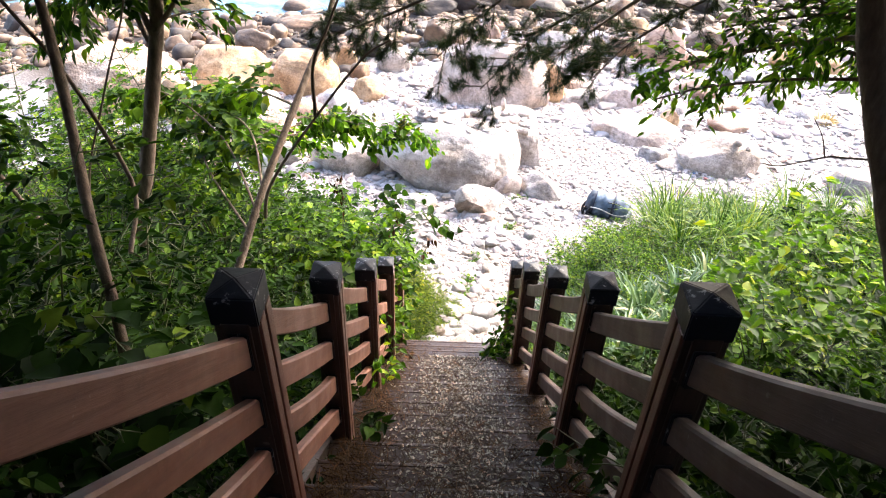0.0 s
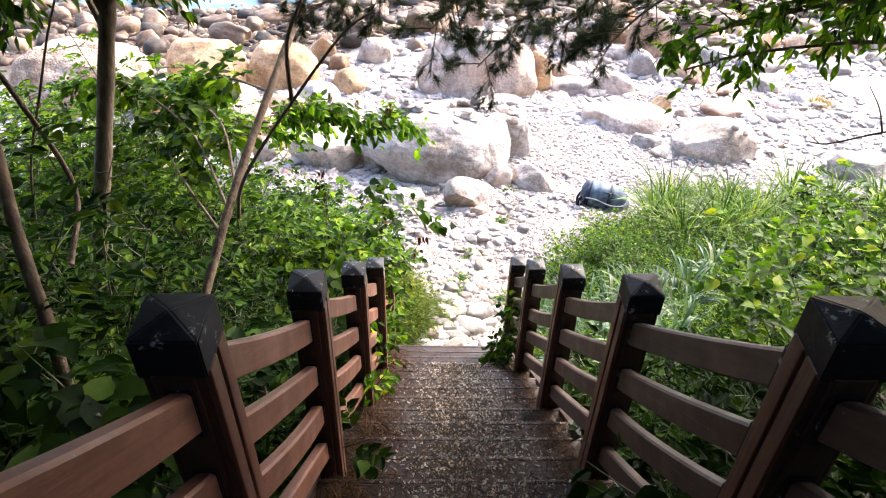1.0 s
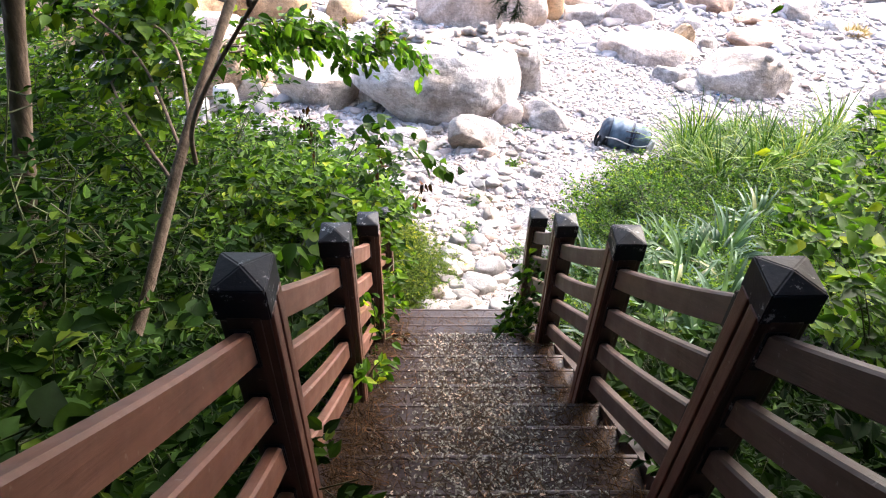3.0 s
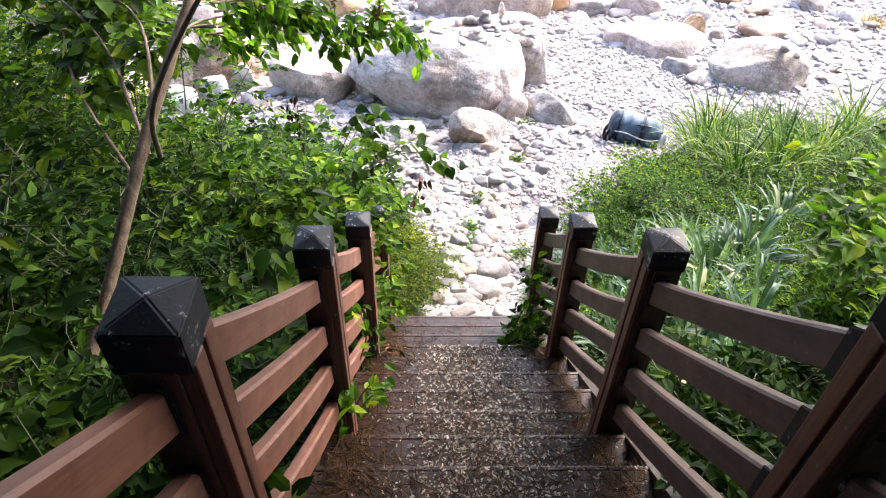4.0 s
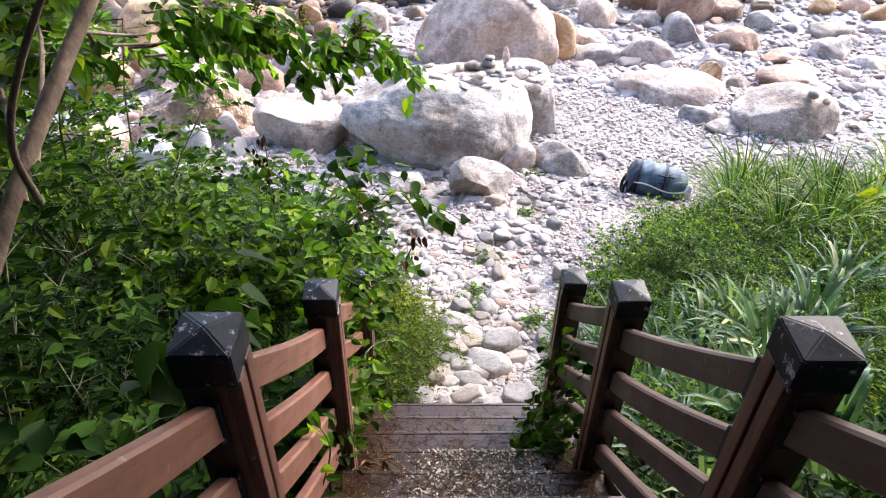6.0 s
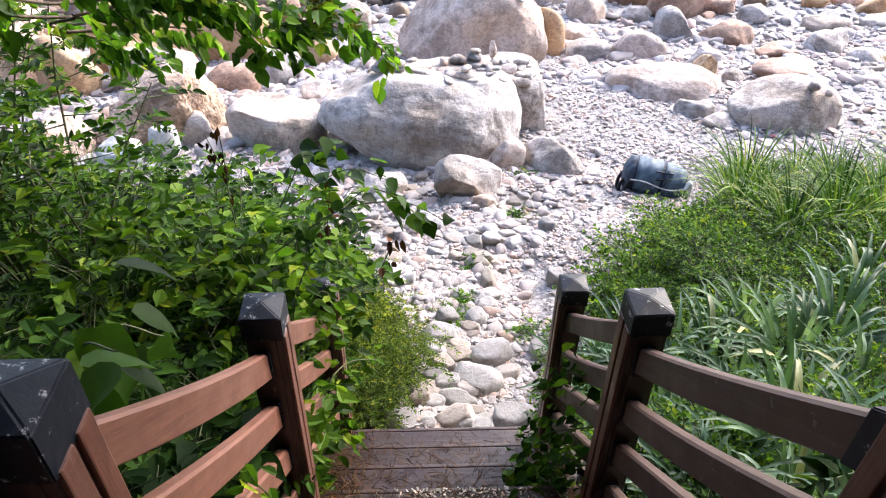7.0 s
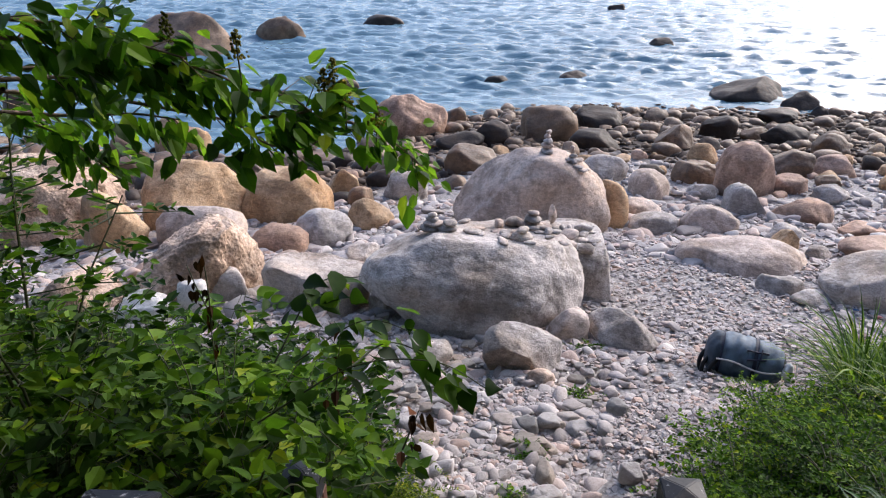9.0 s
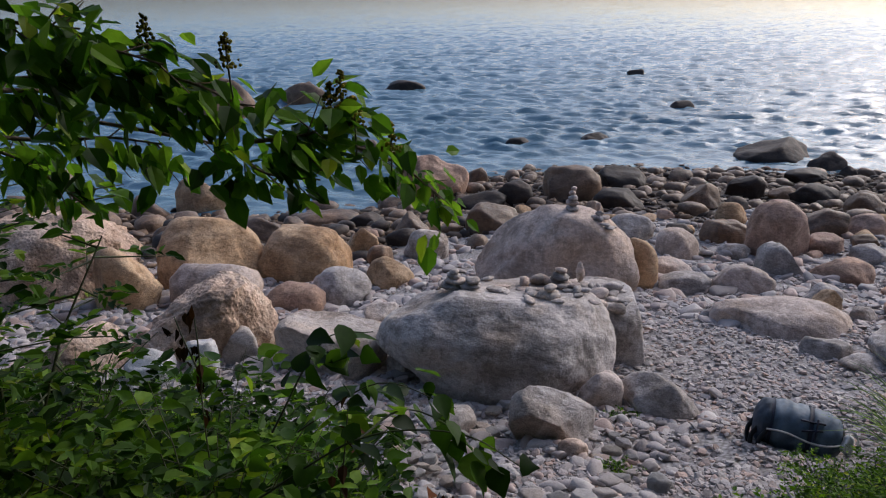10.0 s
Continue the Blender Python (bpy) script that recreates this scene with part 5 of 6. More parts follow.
droopy = tree("tree", "slender leaning grey-brown broadleaf tree with a long drooping branch", [(-1.98, 1.55, land_at(-1.98, 1.55) - 0.1), (-1.8, 2.2, 1.15), (-1.5, 3.16, 2.0), (-1.24, 3.9, 2.6), (-1.07, 4.45, 3.0), (-0.9, 5.0, 3.9), (-0.8, 5.3, 5.0)], 0.036, 0.02,
     [[(-1.47, 3.2, 2.0), (-1.7, 3.9, 2.15), (-2.1, 4.5, 2.05), (-2.45, 4.95, 1.85)],
      [(-1.5, 3.1, 1.9), (-1.95, 3.9, 2.1), (-2.6, 4.5, 2.2), (-3.1, 4.9, 2.0)],
      [(-1.55, 3.0, 1.8), (-2.0, 3.6, 1.95), (-2.3, 4.2, 1.95), (-2.5, 4.6, 1.85)], [(-1.3, 3.8, 2.5), (-1.7, 4.3, 2.35), (-2.1, 4.7, 2.15), (-2.3, 5.0, 2.05)],
      *high_limbs(-0.85, 5.1, 4.4, tg, 7, 1.8)], LEAF["herb"], 0.105, 0.78, 31, 0.012, 12, 0.24, 7, 0.22, 0.11,
     [[(-1.36, 3.6, 2.3), (-1.67, 4.4, 1.9), (-1.28, 4.72, 1.77), (-0.97, 4.74, 1.71), (-0.85, 4.75, 1.68), (-0.74, 4.76, 1.6), (-0.58, 4.8, 1.57)],
      [(-0.76, 4.75, 1.7), (-0.6, 4.76, 1.72), (-0.5, 4.78, 1.77)],
      [(-0.65, 4.8, 1.71), (-0.49, 4.88, 1.66), (-0.36, 4.95, 1.59), (-0.28, 5.0, 1.51), (-0.22, 5.05, 1.43)],
      [(-1.36, 3.6, 2.3), (-1.52, 4.4, 1.95), (-1.25, 4.6, 1.91), (-1.04, 4.6, 1.92), (-0.88, 4.62, 1.89), (-0.74, 4.65, 1.82), (-0.62, 4.7, 1.79)],
      [(-1.42, 4.3, 2.05), (-1.24, 4.5, 1.99), (-1.05, 4.5, 1.99), (-0.89, 4.5, 1.95)],
      [(-1.5, 4.5, 1.85), (-1.74, 4.75, 1.72), (-1.56, 4.8, 1.63), (-1.45, 4.8, 1.55), (-1.35, 4.8, 1.46)],
      [(-1.45, 4.4, 1.9), (-1.31, 4.6, 1.87), (-1.14, 4.6, 1.86), (-0.97, 4.6, 1.83)],
      [(-1.6, 4.6, 1.75), (-1.41, 4.75, 1.7), (-1.22, 4.75, 1.71), (-1.05, 4.75, 1.69)],
      [(-1.42, 4.3, 2.1), (-1.25, 4.45, 2.06), (-1.1, 4.5, 2.04)],
      [(-1.67, 4.4, 1.9), (-1.95, 4.7, 1.8), (-2.1, 4.9, 1.72), (-2.3, 5.05, 1.6)]], 0.09)
dark_stem = [smooth_line(q, 5) for q in ([(-1.45, 3.1, 1.9), (-1.36, 2.95, 2.22), (-1.2, 2.9, 2.52), (-0.93, 2.9, 2.9), (-0.61, 2.9, 3.31), (-0.43, 2.9, 3.44)], [(-0.94, 2.9, 2.9), (-0.93, 2.92, 3.24), (-0.83, 2.95, 3.47), (-0.73, 3.0, 3.7)])]
put_mesh("branch", mesh_from("branch", *joined([tube(q, np.linspace(0.014, 0.007, len(q)), 7) for q in dark_stem]), BARK, True), droopy, "thin dark side branch")
for x, y, z in SPIKES:
    stem = smooth_line([(x - 0.01, y + 0.04, z - 0.14), (x - 0.005, y + 0.02, z - 0.08), (x, y, z + 0.03)], 4)
    put_mesh("flower_stem", mesh_from("flower_stem", *tube(stem, np.full(len(stem), 0.003), 5), STEM, True), droopy)
    buds, (bv, bf) = [], ico(0)
    for k in range(70):
        h = tg.random() ** 1.25
        a, r = tg.uniform(0, 6.28), (0.006 + 0.03 * (1 - h)) * tg.uniform(0.3, 1.0)
        spot = np.array((x + r * math.cos(a), y + r * math.sin(a), z - 0.055 + 0.1 * h + 0.25 * r))
        buds.append((bv * tg.uniform(0.0035, 0.0065) + spot, bf))
    put_mesh("flower_spike", mesh_from("flower_spike", *joined(buds), LEAF["bud"], False), droopy, "upright knobbly olive brown flower spike", "stuff")
tree("tree", "straight brown trunk of a forked broadleaf tree", [(-2.75, 2.9, land_at(-2.75, 2.9) - 0.1), (-2.59, 3.05, 1.2), (-2.4, 3.21, 2.0), (-2.16, 3.4, 3.0), (-2.08, 3.5, 3.5), (-2.0, 3.6, 5.0)], 0.06, 0.045,
     [[(-2.13, 3.42, 3.2), (-1.9, 3.5, 3.5), (-1.6, 3.7, 4.1)], [(-2.68, 2.97, 0.75), (-2.85, 2.9, 1.4), (-3.05, 2.8, 2.1), (-3.3, 2.75, 2.9), (-3.5, 2.7, 3.6)], [(-2.14, 3.4, 3.1), (-2.4, 3.7, 3.35), (-2.75, 3.9, 3.4), (-3.0, 4.0, 3.3)], [(-2.13, 3.42, 3.2), (-2.3, 3.5, 3.7), (-2.6, 3.6, 4.4)], *high_limbs(-2.0, 3.6, 4.6, tg, 10, 2.4)], LEAF["herb"], 0.11, 0.5, 32, 0.024, 10, 0.5, 14)
thin_tree = tree("tree", "thin brown tree leaning over the bank", [(-1.3, 0.35, land_at(-1.3, 0.35) - 0.1), (-1.45, 0.7, 2.3), (-1.55, 1.0, 2.85), (-1.6, 1.14, 3.3), (-1.74, 1.53, 4.0), (-1.85, 1.8, 5.4)], 0.03, 0.021,
     [*high_limbs(-1.85, 1.8, 5.2, tg, 10, 2.4)], LEAF["herb"], 0.16, 0.65, 33, 0.014, 10, 0.55, 14)
for q, r in (([(-1.56, 1.3, 3.0), (-1.61, 1.6, 3.16), (-1.7, 1.6, 3.57), (-1.8, 1.6, 3.85), (-1.9, 1.6, 4.03), (-2.1, 1.6, 4.4)], 0.013), ([(-2.4, 2.4, 2.3), (-2.28, 2.4, 2.75), (-2.09, 2.4, 3.18), (-1.96, 2.4, 3.47), (-1.83, 2.4, 3.73), (-1.7, 2.4, 4.1)], 0.008)):
    ln = smooth_line(q, 6)
    put_mesh("branch", mesh_from("branch", *tube(ln, np.linspace(r, r * 0.6, len(ln)), 7), BARK, True), thin_tree, "thin bare side stem")
tree("tree", "dark tree trunk beside the stairs with a leafy spray", [(2.5, 0.75, land_at(2.5, 0.75) - 0.1), (2.2, 0.85, 2.6), (1.92, 0.93, 3.15), (1.65, 1.0, 3.71), (1.37, 1.08, 4.37), (1.15, 1.1, 5.2), (1.0, 1.2, 6.4)], 0.06, 0.045,
     [[(1.5, 1.05, 4.05), (1.85, 1.7, 4.0), (1.8, 2.2, 3.8), (1.4, 2.45, 3.58), (1.14, 2.5, 3.46)],
      [(1.85, 1.7, 4.0), (2.05, 2.2, 3.95), (1.65, 2.45, 3.88)], [(1.85, 1.7, 4.0), (2.2, 2.3, 3.82), (2.05, 2.6, 3.62)],
      *high_limbs(1.3, 1.1, 5.4, tg, 10, 2.6)], LEAF["bright"], 0.08, 0.5, 34, 0.02, 10, 0.34, 12, 0.25, 0.1,
     [[(1.85, 1.7, 3.85), (2.1, 2.2, 3.6), (1.79, 2.3, 3.54), (1.35, 2.3, 3.48), (1.09, 2.3, 3.4)], [(2.1, 2.2, 3.72), (1.8, 2.35, 3.72), (1.45, 2.35, 3.66), (1.25, 2.35, 3.6)], [(2.2, 2.3, 3.85), (1.9, 2.4, 3.86), (1.6, 2.4, 3.82), (1.4, 2.4, 3.78)]], 0.06)
# unseen trees added behind and above, whose crowns shade the stairs
for k, (x, y, h) in enumerate(((-2.2, -1.6, 4.2), (2.3, -1.8, 4.2), (0.9, -4.2, 3.8), (-3.4, 0.6, 4.6), (3.2, 0.4, 4.6), (5.0, 3.4, 5.8), (-4.6, 3.0, 5.6), (-3.0, -4.0, 4.0), (3.6, -4.2, 4.0), (-3.3, 1.9, 4.4), (3.4, 2.2, 4.6), (-1.6, -3.4, 3.6))):
    z = land_at(x, y)
    tree("tree", "unseen broadleaf tree with a wide crown added to shade the stairs", [(x, y, z - 0.1), (x * 0.97, y + 0.1, z + h * 0.5), (x * 0.9, y + 0.3, z + h), (x * 0.8, y + 0.5, z + h * 1.3)], 0.08, 0.04,
         high_limbs(x * 0.9, y + 0.3, z + h * 0.85, tg, 12, 2.8), LEAF["dark"], 0.42, 0.85, 40 + k, 0.03, 9, 0.7, 6, 0.4, 0.5)


def woods(seed, count, boxes):
    """Unseen leaf sprays added over the slope as shade: boxes of x, y and height over the ground."""
    g = np.random.default_rng(seed)
    lp = []
    for (x0, x1), (y0, y1), (z0, z1), share in boxes:
        n = int(count * share)
        x, y = g.uniform(x0, x1, n), g.uniform(y0, y1, n)
        clump = np.sin(x * 2.1 + 3 * np.sin(y * 0.9)) + np.sin(y * 2.6 + x) > -1.1
        up = np.maximum(land(x, y) + g.uniform(z0, z1, n), np.maximum(4.4, 5.3 - 0.36 * y) + g.uniform(0, 1.2, n))
        lp.append(np.stack([x, y, up], 1)[clump])
    lp = np.concatenate(lp)
    n = len(lp)
    ways = g.normal(0, 1, (n, 3))
    tagged(new("woods", leaves_mesh("woods", lp, ways, 0.5 * g.uniform(0.6, 1.2, n), np.full(n, 0.8), LEAF["dark"], g, 0.8)), "unseen dense leaf sprays added over the slope to shade stairs and bank", "woods", "", "stuff")


# kept above the view, only to block sky light from stairs and bank
woods(90, 9000, (((-11, -1.6), (-14, -1.5), (0.6, 6.5), 0.3), ((1.7, 11), (-14, -1.5), (0.6, 6.5), 0.3), ((-1.8, 1.9), (-14, -1.2), (3.0, 6.5), 0.14), ((-9, -3.9), (-2, 4.0), (1.8, 6.5), 0.26), ((4.2, 9), (-2, 2.2), (1.8, 6.0), 0.1), ((-4.2, -0.9), (-1, 4.6), (3, 5), 0.2), ((1.1, 4.4), (-1, 2.8), (3, 5), 0.07)))


# ---- pine branches over the stairs ----
def pine(seed, trunk, limbs, label):
    g = np.random.default_rng(seed)
    p = thing("pine_tree", label, "tree", "trees on the bank")
    line = smooth_line(trunk, 7)
    put_mesh("trunk", mesh_from("trunk", *tube(line, np.linspace(0.09, 0.03, len(line)), 10), BARK, True), p)
    lp, ld = [], []
    for limb in limbs:
        ln = smooth_line(limb, 6)
        tubes = []
        tubes.append(tube(ln, np.linspace(0.02, 0.004, len(ln)), 6))
        for s in branchlets(ln, 20, 0.26, g, 0.5, 0.7, 0.15):
            tubes.append(tube(s, np.linspace(0.005, 0.0025, len(s)), 4))
            for q in branchlets(s, 3, 0.12, g, 0.4) + [s]:
                tubes.append(tube(q, np.linspace(0.003, 0.002, len(q)), 3))
                for k in range(125):
                    u = g.uniform(0.45, 1.0) * (len(q) - 1)
                    i = min(int(u), len(q) - 2)
                    way = q[i + 1] - q[i]
                    way = way / (np.linalg.norm(way) + 1e-9)
                    lp.append(q[i] + (q[i + 1] - q[i]) * (u - i))
                    ld.append(way * 0.75 + g.normal(0, 0.5, 3) - np.array([0, 0, 0.1]))
        put_mesh("branch", mesh_from("branch", *joined(tubes), BARK, True), p, "", "stuff")
    lp, ld = np.array(lp), np.array(ld)
    n = len(lp)
    m = frames_along(ld, g.normal(0, 1, (n, 3)), g)
    ln = g.uniform(0.06, 0.11, n)
    nv = np.array([(-0.5, 0, 0), (0.5, 0, 0), (0, 1, 0.03)])
    m = m * np.stack([np.full(n, 0.0024), ln, ln], 1)[:, None, :]
    v = np.einsum("nij,kj->nki", m, nv) + lp[:, None, :]
    f = np.array([[0, 1, 2]])[None] + (np.arange(n) * 3)[:, None, None]
    put_mesh("needles", mesh_from("needles", v.reshape(-1, 3), f.reshape(-1, 3), LEAF["needle"]), p, "", "stuff")
    return p


pine(51, [(4.6, 2.0, land_at(4.6, 2.0) - 0.1), (4.5, 2.2, 3.0), (4.3, 2.4, 4.6), (4.2, 2.5, 6.5)],
     [[(4.3, 2.4, 4.5), (2.6, 2.7, 4.3), (1.8, 3.0, 3.9), (1.2, 3.3, 3.35), (0.95, 3.4, 3.0)], [(4.3, 2.4, 4.4), (2.6, 2.8, 4.3), (1.4, 3.2, 3.85), (0.6, 3.5, 3.3), (0.15, 3.2, 2.98)],
      [(4.3, 2.4, 4.7), (2.4, 2.8, 4.6), (1.0, 3.0, 4.2), (0.2, 3.1, 3.6), (-0.15, 3.2, 3.2)],
      [(1.0, 3.0, 4.2), (0.1, 3.2, 3.75), (-0.5, 3.4, 3.4), (-0.8, 3.5, 3.25)], [(1.4, 3.2, 3.85), (1.1, 3.6, 3.4), (0.7, 3.8, 2.95)]], "pine with dark needle branches hanging over the stairs")


# ---- backpack ----
bag = thing("backpack", "grey blue hiking backpack lying on the pebbles", "backpack", at=(2.5, 8.2, land_at(2.5, 8.2)))
bag.rotation_euler = (0, radians(4), radians(-19))
HALF, GIRTH = 0.36, 0.215


def girth(u):
    """The pack's half-width at u along it, -1 (lid) to 1 (base): barrel-shaped, drawn in by the straps."""
    u = np.asarray(u, float)
    full = (1 - np.clip(np.abs(u), 0, 1) ** 5.0) ** 0.42
    pinch = 1 - 0.05 * np.exp(-((u + 0.62) / 0.07) ** 2) - 0.055 * np.exp(-((u - 0.22) / 0.06) ** 2)
    return GIRTH * full * pinch * (1 - 0.06 * u)


def pack_shell(u0, u1, rows, grow, folds, name, mat, label=""):
    """A stretch of the pack's skin, with folds along and across it; squashed where it lies on the stones."""
    n = 48
    u = np.linspace(u0, u1, rows)
    a = np.linspace(0, 2 * np.pi, n, endpoint=False)
    uu, aa = np.meshgrid(u, a, indexing="ij")
    r = girth(uu) * grow * (1 + folds * (0.5 * np.sin(7 * aa + 9 * uu) * np.sin(5 * uu + 1) + 0.4 * np.sin(3 * aa - 14 * uu) + 0.25 * np.sin(13 * aa + 21 * uu) + 0.3 * np.sin(2 * aa + 31 * uu + 2 * np.sin(3 * aa))))
    y, z = r * np.cos(aa) * 1.04, r * np.sin(aa)
    z = np.where(z < 0, z * 0.92, z) + GIRTH * 0.92
    v = np.stack([uu * HALF, y, z], -1).reshape(-1, 3)
    i, j = np.meshgrid(np.arange(rows - 1), np.arange(n), indexing="ij")
    i, j = i.ravel(), j.ravel()
    f = np.stack([i * n + j, (i + 1) * n + j, (i + 1) * n + (j + 1) % n, i * n + (j + 1) % n], 1)
    return put_mesh(name, mesh_from(name, v, f, mat, True), bag, label)


def on_pack(u, a, out=0.006):
    r = float(girth(u)) + out
    z = r * math.sin(a)
    return (u * HALF, r * math.cos(a) * 1.04, (z * 0.92 if z < 0 else z) + GIRTH * 0.92)


def webbing(points, r, mat, name, label, steps=5):
    ln = smooth_line(points, steps)
    return put_mesh(name, mesh_from(name, *tube(ln, np.full(len(ln), r), 6), mat, True), bag, label)


pack_shell(-0.86, 0.93, 90, 1.0, 0.034, "body", NYLON)
pack_shell(-1.0, -0.6, 30, 1.02, 0.05, "top_lid", LID, "dark gathered lid")
pack_shell(0.9, 1.0, 10, 1.02, 0.03, "base", BLACK, "dark base panel")
pack_shell(0.17, 0.26, 6, 1.05, 0.006, "strap", NAVY, "navy strap round the pack")
pack_shell(-0.64, -0.58, 5, 1.05, 0.006, "strap", NAVY, "navy strap round the lid")
webbing([on_pack(u, math.radians(166 + 5 * math.sin(u * 4)), 0.019) for u in np.linspace(-0.7, 0.92, 9)], 0.008, WHITE, "cord", "white cord along the pack")
webbing([on_pack(u, math.radians(228), 0.01) for u in np.linspace(-0.75, 0.7, 7)], 0.005, BLACK, "cord", "dark cord along the pack")
webbing([on_pack(0.22, math.radians(195), 0.012), on_pack(0.5, math.radians(215), 0.015), on_pack(0.86, math.radians(235), 0.012)], 0.007, WHITE, "cord", "white cord tied to the base")
for u0, a0, u1, a1 in ((0.02, 150, 0.46, 140), (-0.02, 128, 0.5, 124), (0.3, 165, 0.34, 118)):
    webbing([on_pack(u0 + (u1 - u0) * k / 4, math.radians(a0 + (a1 - a0) * k / 4), 0.01) for k in range(5)], 0.009, NAVY, "buckle_strap", "navy strap ends crossed over the pack")
for x, y in ((-0.3, -0.14), (-0.33, -0.02), (-0.24, -0.2)):
    webbing([(x, y, 0.24), (x - 0.05, y - 0.05, 0.14), (x - 0.03, y - 0.1, 0.04), (x + 0.08, y - 0.13, 0.02), (x + 0.22, y - 0.12, 0.025)], 0.02, BLACK, "shoulder_strap", "black padded shoulder strap")
webbing([(-0.2, -0.24, 0.06), (-0.05, -0.27, 0.05), (0.12, -0.24, 0.04)], 0.012, WHITE, "cord", "white cord on the stones beside the pack")
v, f = rock_shape(9, 3, 3, 0.4, 0.1)
put_mesh("pouch", mesh_from("pouch", v * np.array([0.05, 0.07, 0.08]) + np.array([0.36, -0.14, 0.24]), f, WHITE, True), bag, "white bundle tied to the end")
webbing([(0.33, -0.1, 0.34), (0.41, -0.12, 0.36), (0.43, -0.16, 0.27), (0.37, -0.17, 0.2)], 0.006, WHITE, "cord", "loop of white cord at the base")


# ---- litter ----
lg = np.random.default_rng(77)
n = 34000
x = np.clip(lg.normal(0.04, 0.33, n), X0 + 0.02, X1 - 0.02)
side = lg.random(n) < 0.62
x[side] = np.where(lg.random(side.sum()) < 0.68, X0 + 0.05 + np.abs(lg.normal(0, 0.13, side.sum())), X1 - 0.05 - np.abs(lg.normal(0, 0.1, side.sum())))
y = STEP_Y - lg.random(n) ** 0.8 * 26 * GOING
step = np.floor((STEP_Y - y) / GOING)
z = STEP_Z + step * RISE + 0.004 + lg.random(n) * 0.012
a = lg.uniform(0, 2 * np.pi, n)
ways = np.stack([np.cos(a), np.sin(a), lg.normal(0, 0.05, n)], 1)
m = frames_along(ways, np.tile([0.0, 0, 1], (n, 1)), lg)
ln = lg.uniform(0.03, 0.09, n)
m = m * np.stack([lg.uniform(0.0018, 0.0034, n), ln, ln], 1)[:, None, :]
nv = np.array([(-0.5, -0.5, 0), (0.5, -0.5, 0), (0.5, 0.5, 0.02), (-0.5, 0.5, 0)])
v = np.einsum("nij,kj->nki", m, nv) + np.stack([x, y, z], 1)[:, None, :]
f = np.array([[0, 1, 2, 3]])[None] + (np.arange(n) * 4)[:, None, None]
tagged(new("needle_litter", mesh_from("needle_litter", v.reshape(-1, 3), f.reshape(-1, 4), LEAF["dry"])), "brown fallen needles strewn over the treads", "litter", "", "stuff")


# ---- bare twig, vines and small plants on the stairs ----
twig = thing("dead_twig", "bare dark twig reaching out beside the stairs", "twig")
for pts, r in (([(2.6, 1.3, 3.5), (2.3, 1.75, 3.36), (2.05, 1.95, 3.27), (1.96, 2.0, 3.24), (1.8, 2.1, 3.12), (1.72, 2.15, 3.1)], 0.008), ([(1.96, 2.0, 3.24), (1.94, 2.06, 3.33), (1.88, 2.1, 3.42)], 0.005), ([(1.76, 2.12, 3.11), (1.7, 2.16, 3.15)], 0.003)):
    ln = smooth_line(pts, 5)
    put_mesh("branch", mesh_from("branch", *tube(ln, np.linspace(r, r * 0.4, len(ln)), 5), BARK, True), twig)


def vine(seed, name, label, lines, count, size, width, mat, scatter_r=0.06, hang=0.5):
    g = np.random.default_rng(seed)
    p = thing(name, label, "vine", "vines on the railing")
    lines = [smooth_line(q, 6) for q in lines]
    for ln in lines:
        put_mesh("stalk", mesh_from("stalk", *tube(ln, np.linspace(0.005, 0.002, len(ln)), 5), STEM, True), p)
    per = max(1, count // len(lines))
    crown_leaves("foliage", lines, mat, size, width, per, g, p, scatter_r * 2.5, hang)
    return p


vine(61, "ivy", "dark green ivy hanging over the foot of a railing post", [[(0.62, 3.0, 0.75), (0.54, 3.2, 0.5), (0.5, 3.4, 0.2), (0.46, 3.5, 0.1)], [(0.64, 3.3, 0.6), (0.52, 3.5, 0.3), (0.45, 3.6, 0.08)], [(0.7, 3.2, 0.85), (0.6, 3.5, 0.7), (0.55, 3.8, 0.3)], [(0.6, 3.1, 0.3), (0.45, 3.3, 0.25), (0.36, 3.35, 0.2)]], 330, 0.075, 0.95, LEAF["mid"])
vine(62, "ivy", "leafy vine climbing over the lowest railing posts", [[(-0.7, 4.1, -0.5), (-0.56, 4.0, 0.2), (-0.5, 3.95, 0.6), (-0.45, 4.1, 0.75)], [(-0.6, 3.6, 0.0), (-0.5, 3.7, 0.4), (-0.42, 3.9, 0.35), (-0.3, 4.05, 0.2)], [(-0.75, 3.4, 0.6), (-0.56, 3.6, 0.75), (-0.5, 3.9, 0.65)], [(-0.6, 3.3, 0.1), (-0.46, 3.4, 0.4), (-0.36, 3.5, 0.3)], [(-0.7, 4.2, 0.2), (-0.5, 4.3, 0.4), (-0.3, 4.5, 0.3)], [(-0.72, 3.9, 0.4), (-0.6, 3.95, 0.85), (-0.5, 4.05, 0.92), (-0.42, 4.15, 0.75)], [(-0.66, 3.75, 0.5), (-0.52, 3.85, 0.85), (-0.44, 3.95, 0.7)], [(-0.6, 3.2, 0.2), (-0.5, 3.25, 0.6), (-0.44, 3.3, 0.75)]], 330, 0.085, 0.7, LEAF["herb"])
vine(63, "ivy", "dark vine leaves reaching through the railing", [[(0.85, 0.0, 2.9), (0.62, 0.15, 3.05), (0.52, 0.3, 2.95), (0.44, 0.6, 2.7)], [(0.8, -0.1, 3.2), (0.6, 0.08, 3.15), (0.5, 0.2, 3.0)], [(0.75, 0.4, 2.5), (0.55, 0.5, 2.6), (0.4, 0.65, 2.55)]], 46, 0.1, 0.7, LEAF["dark"])
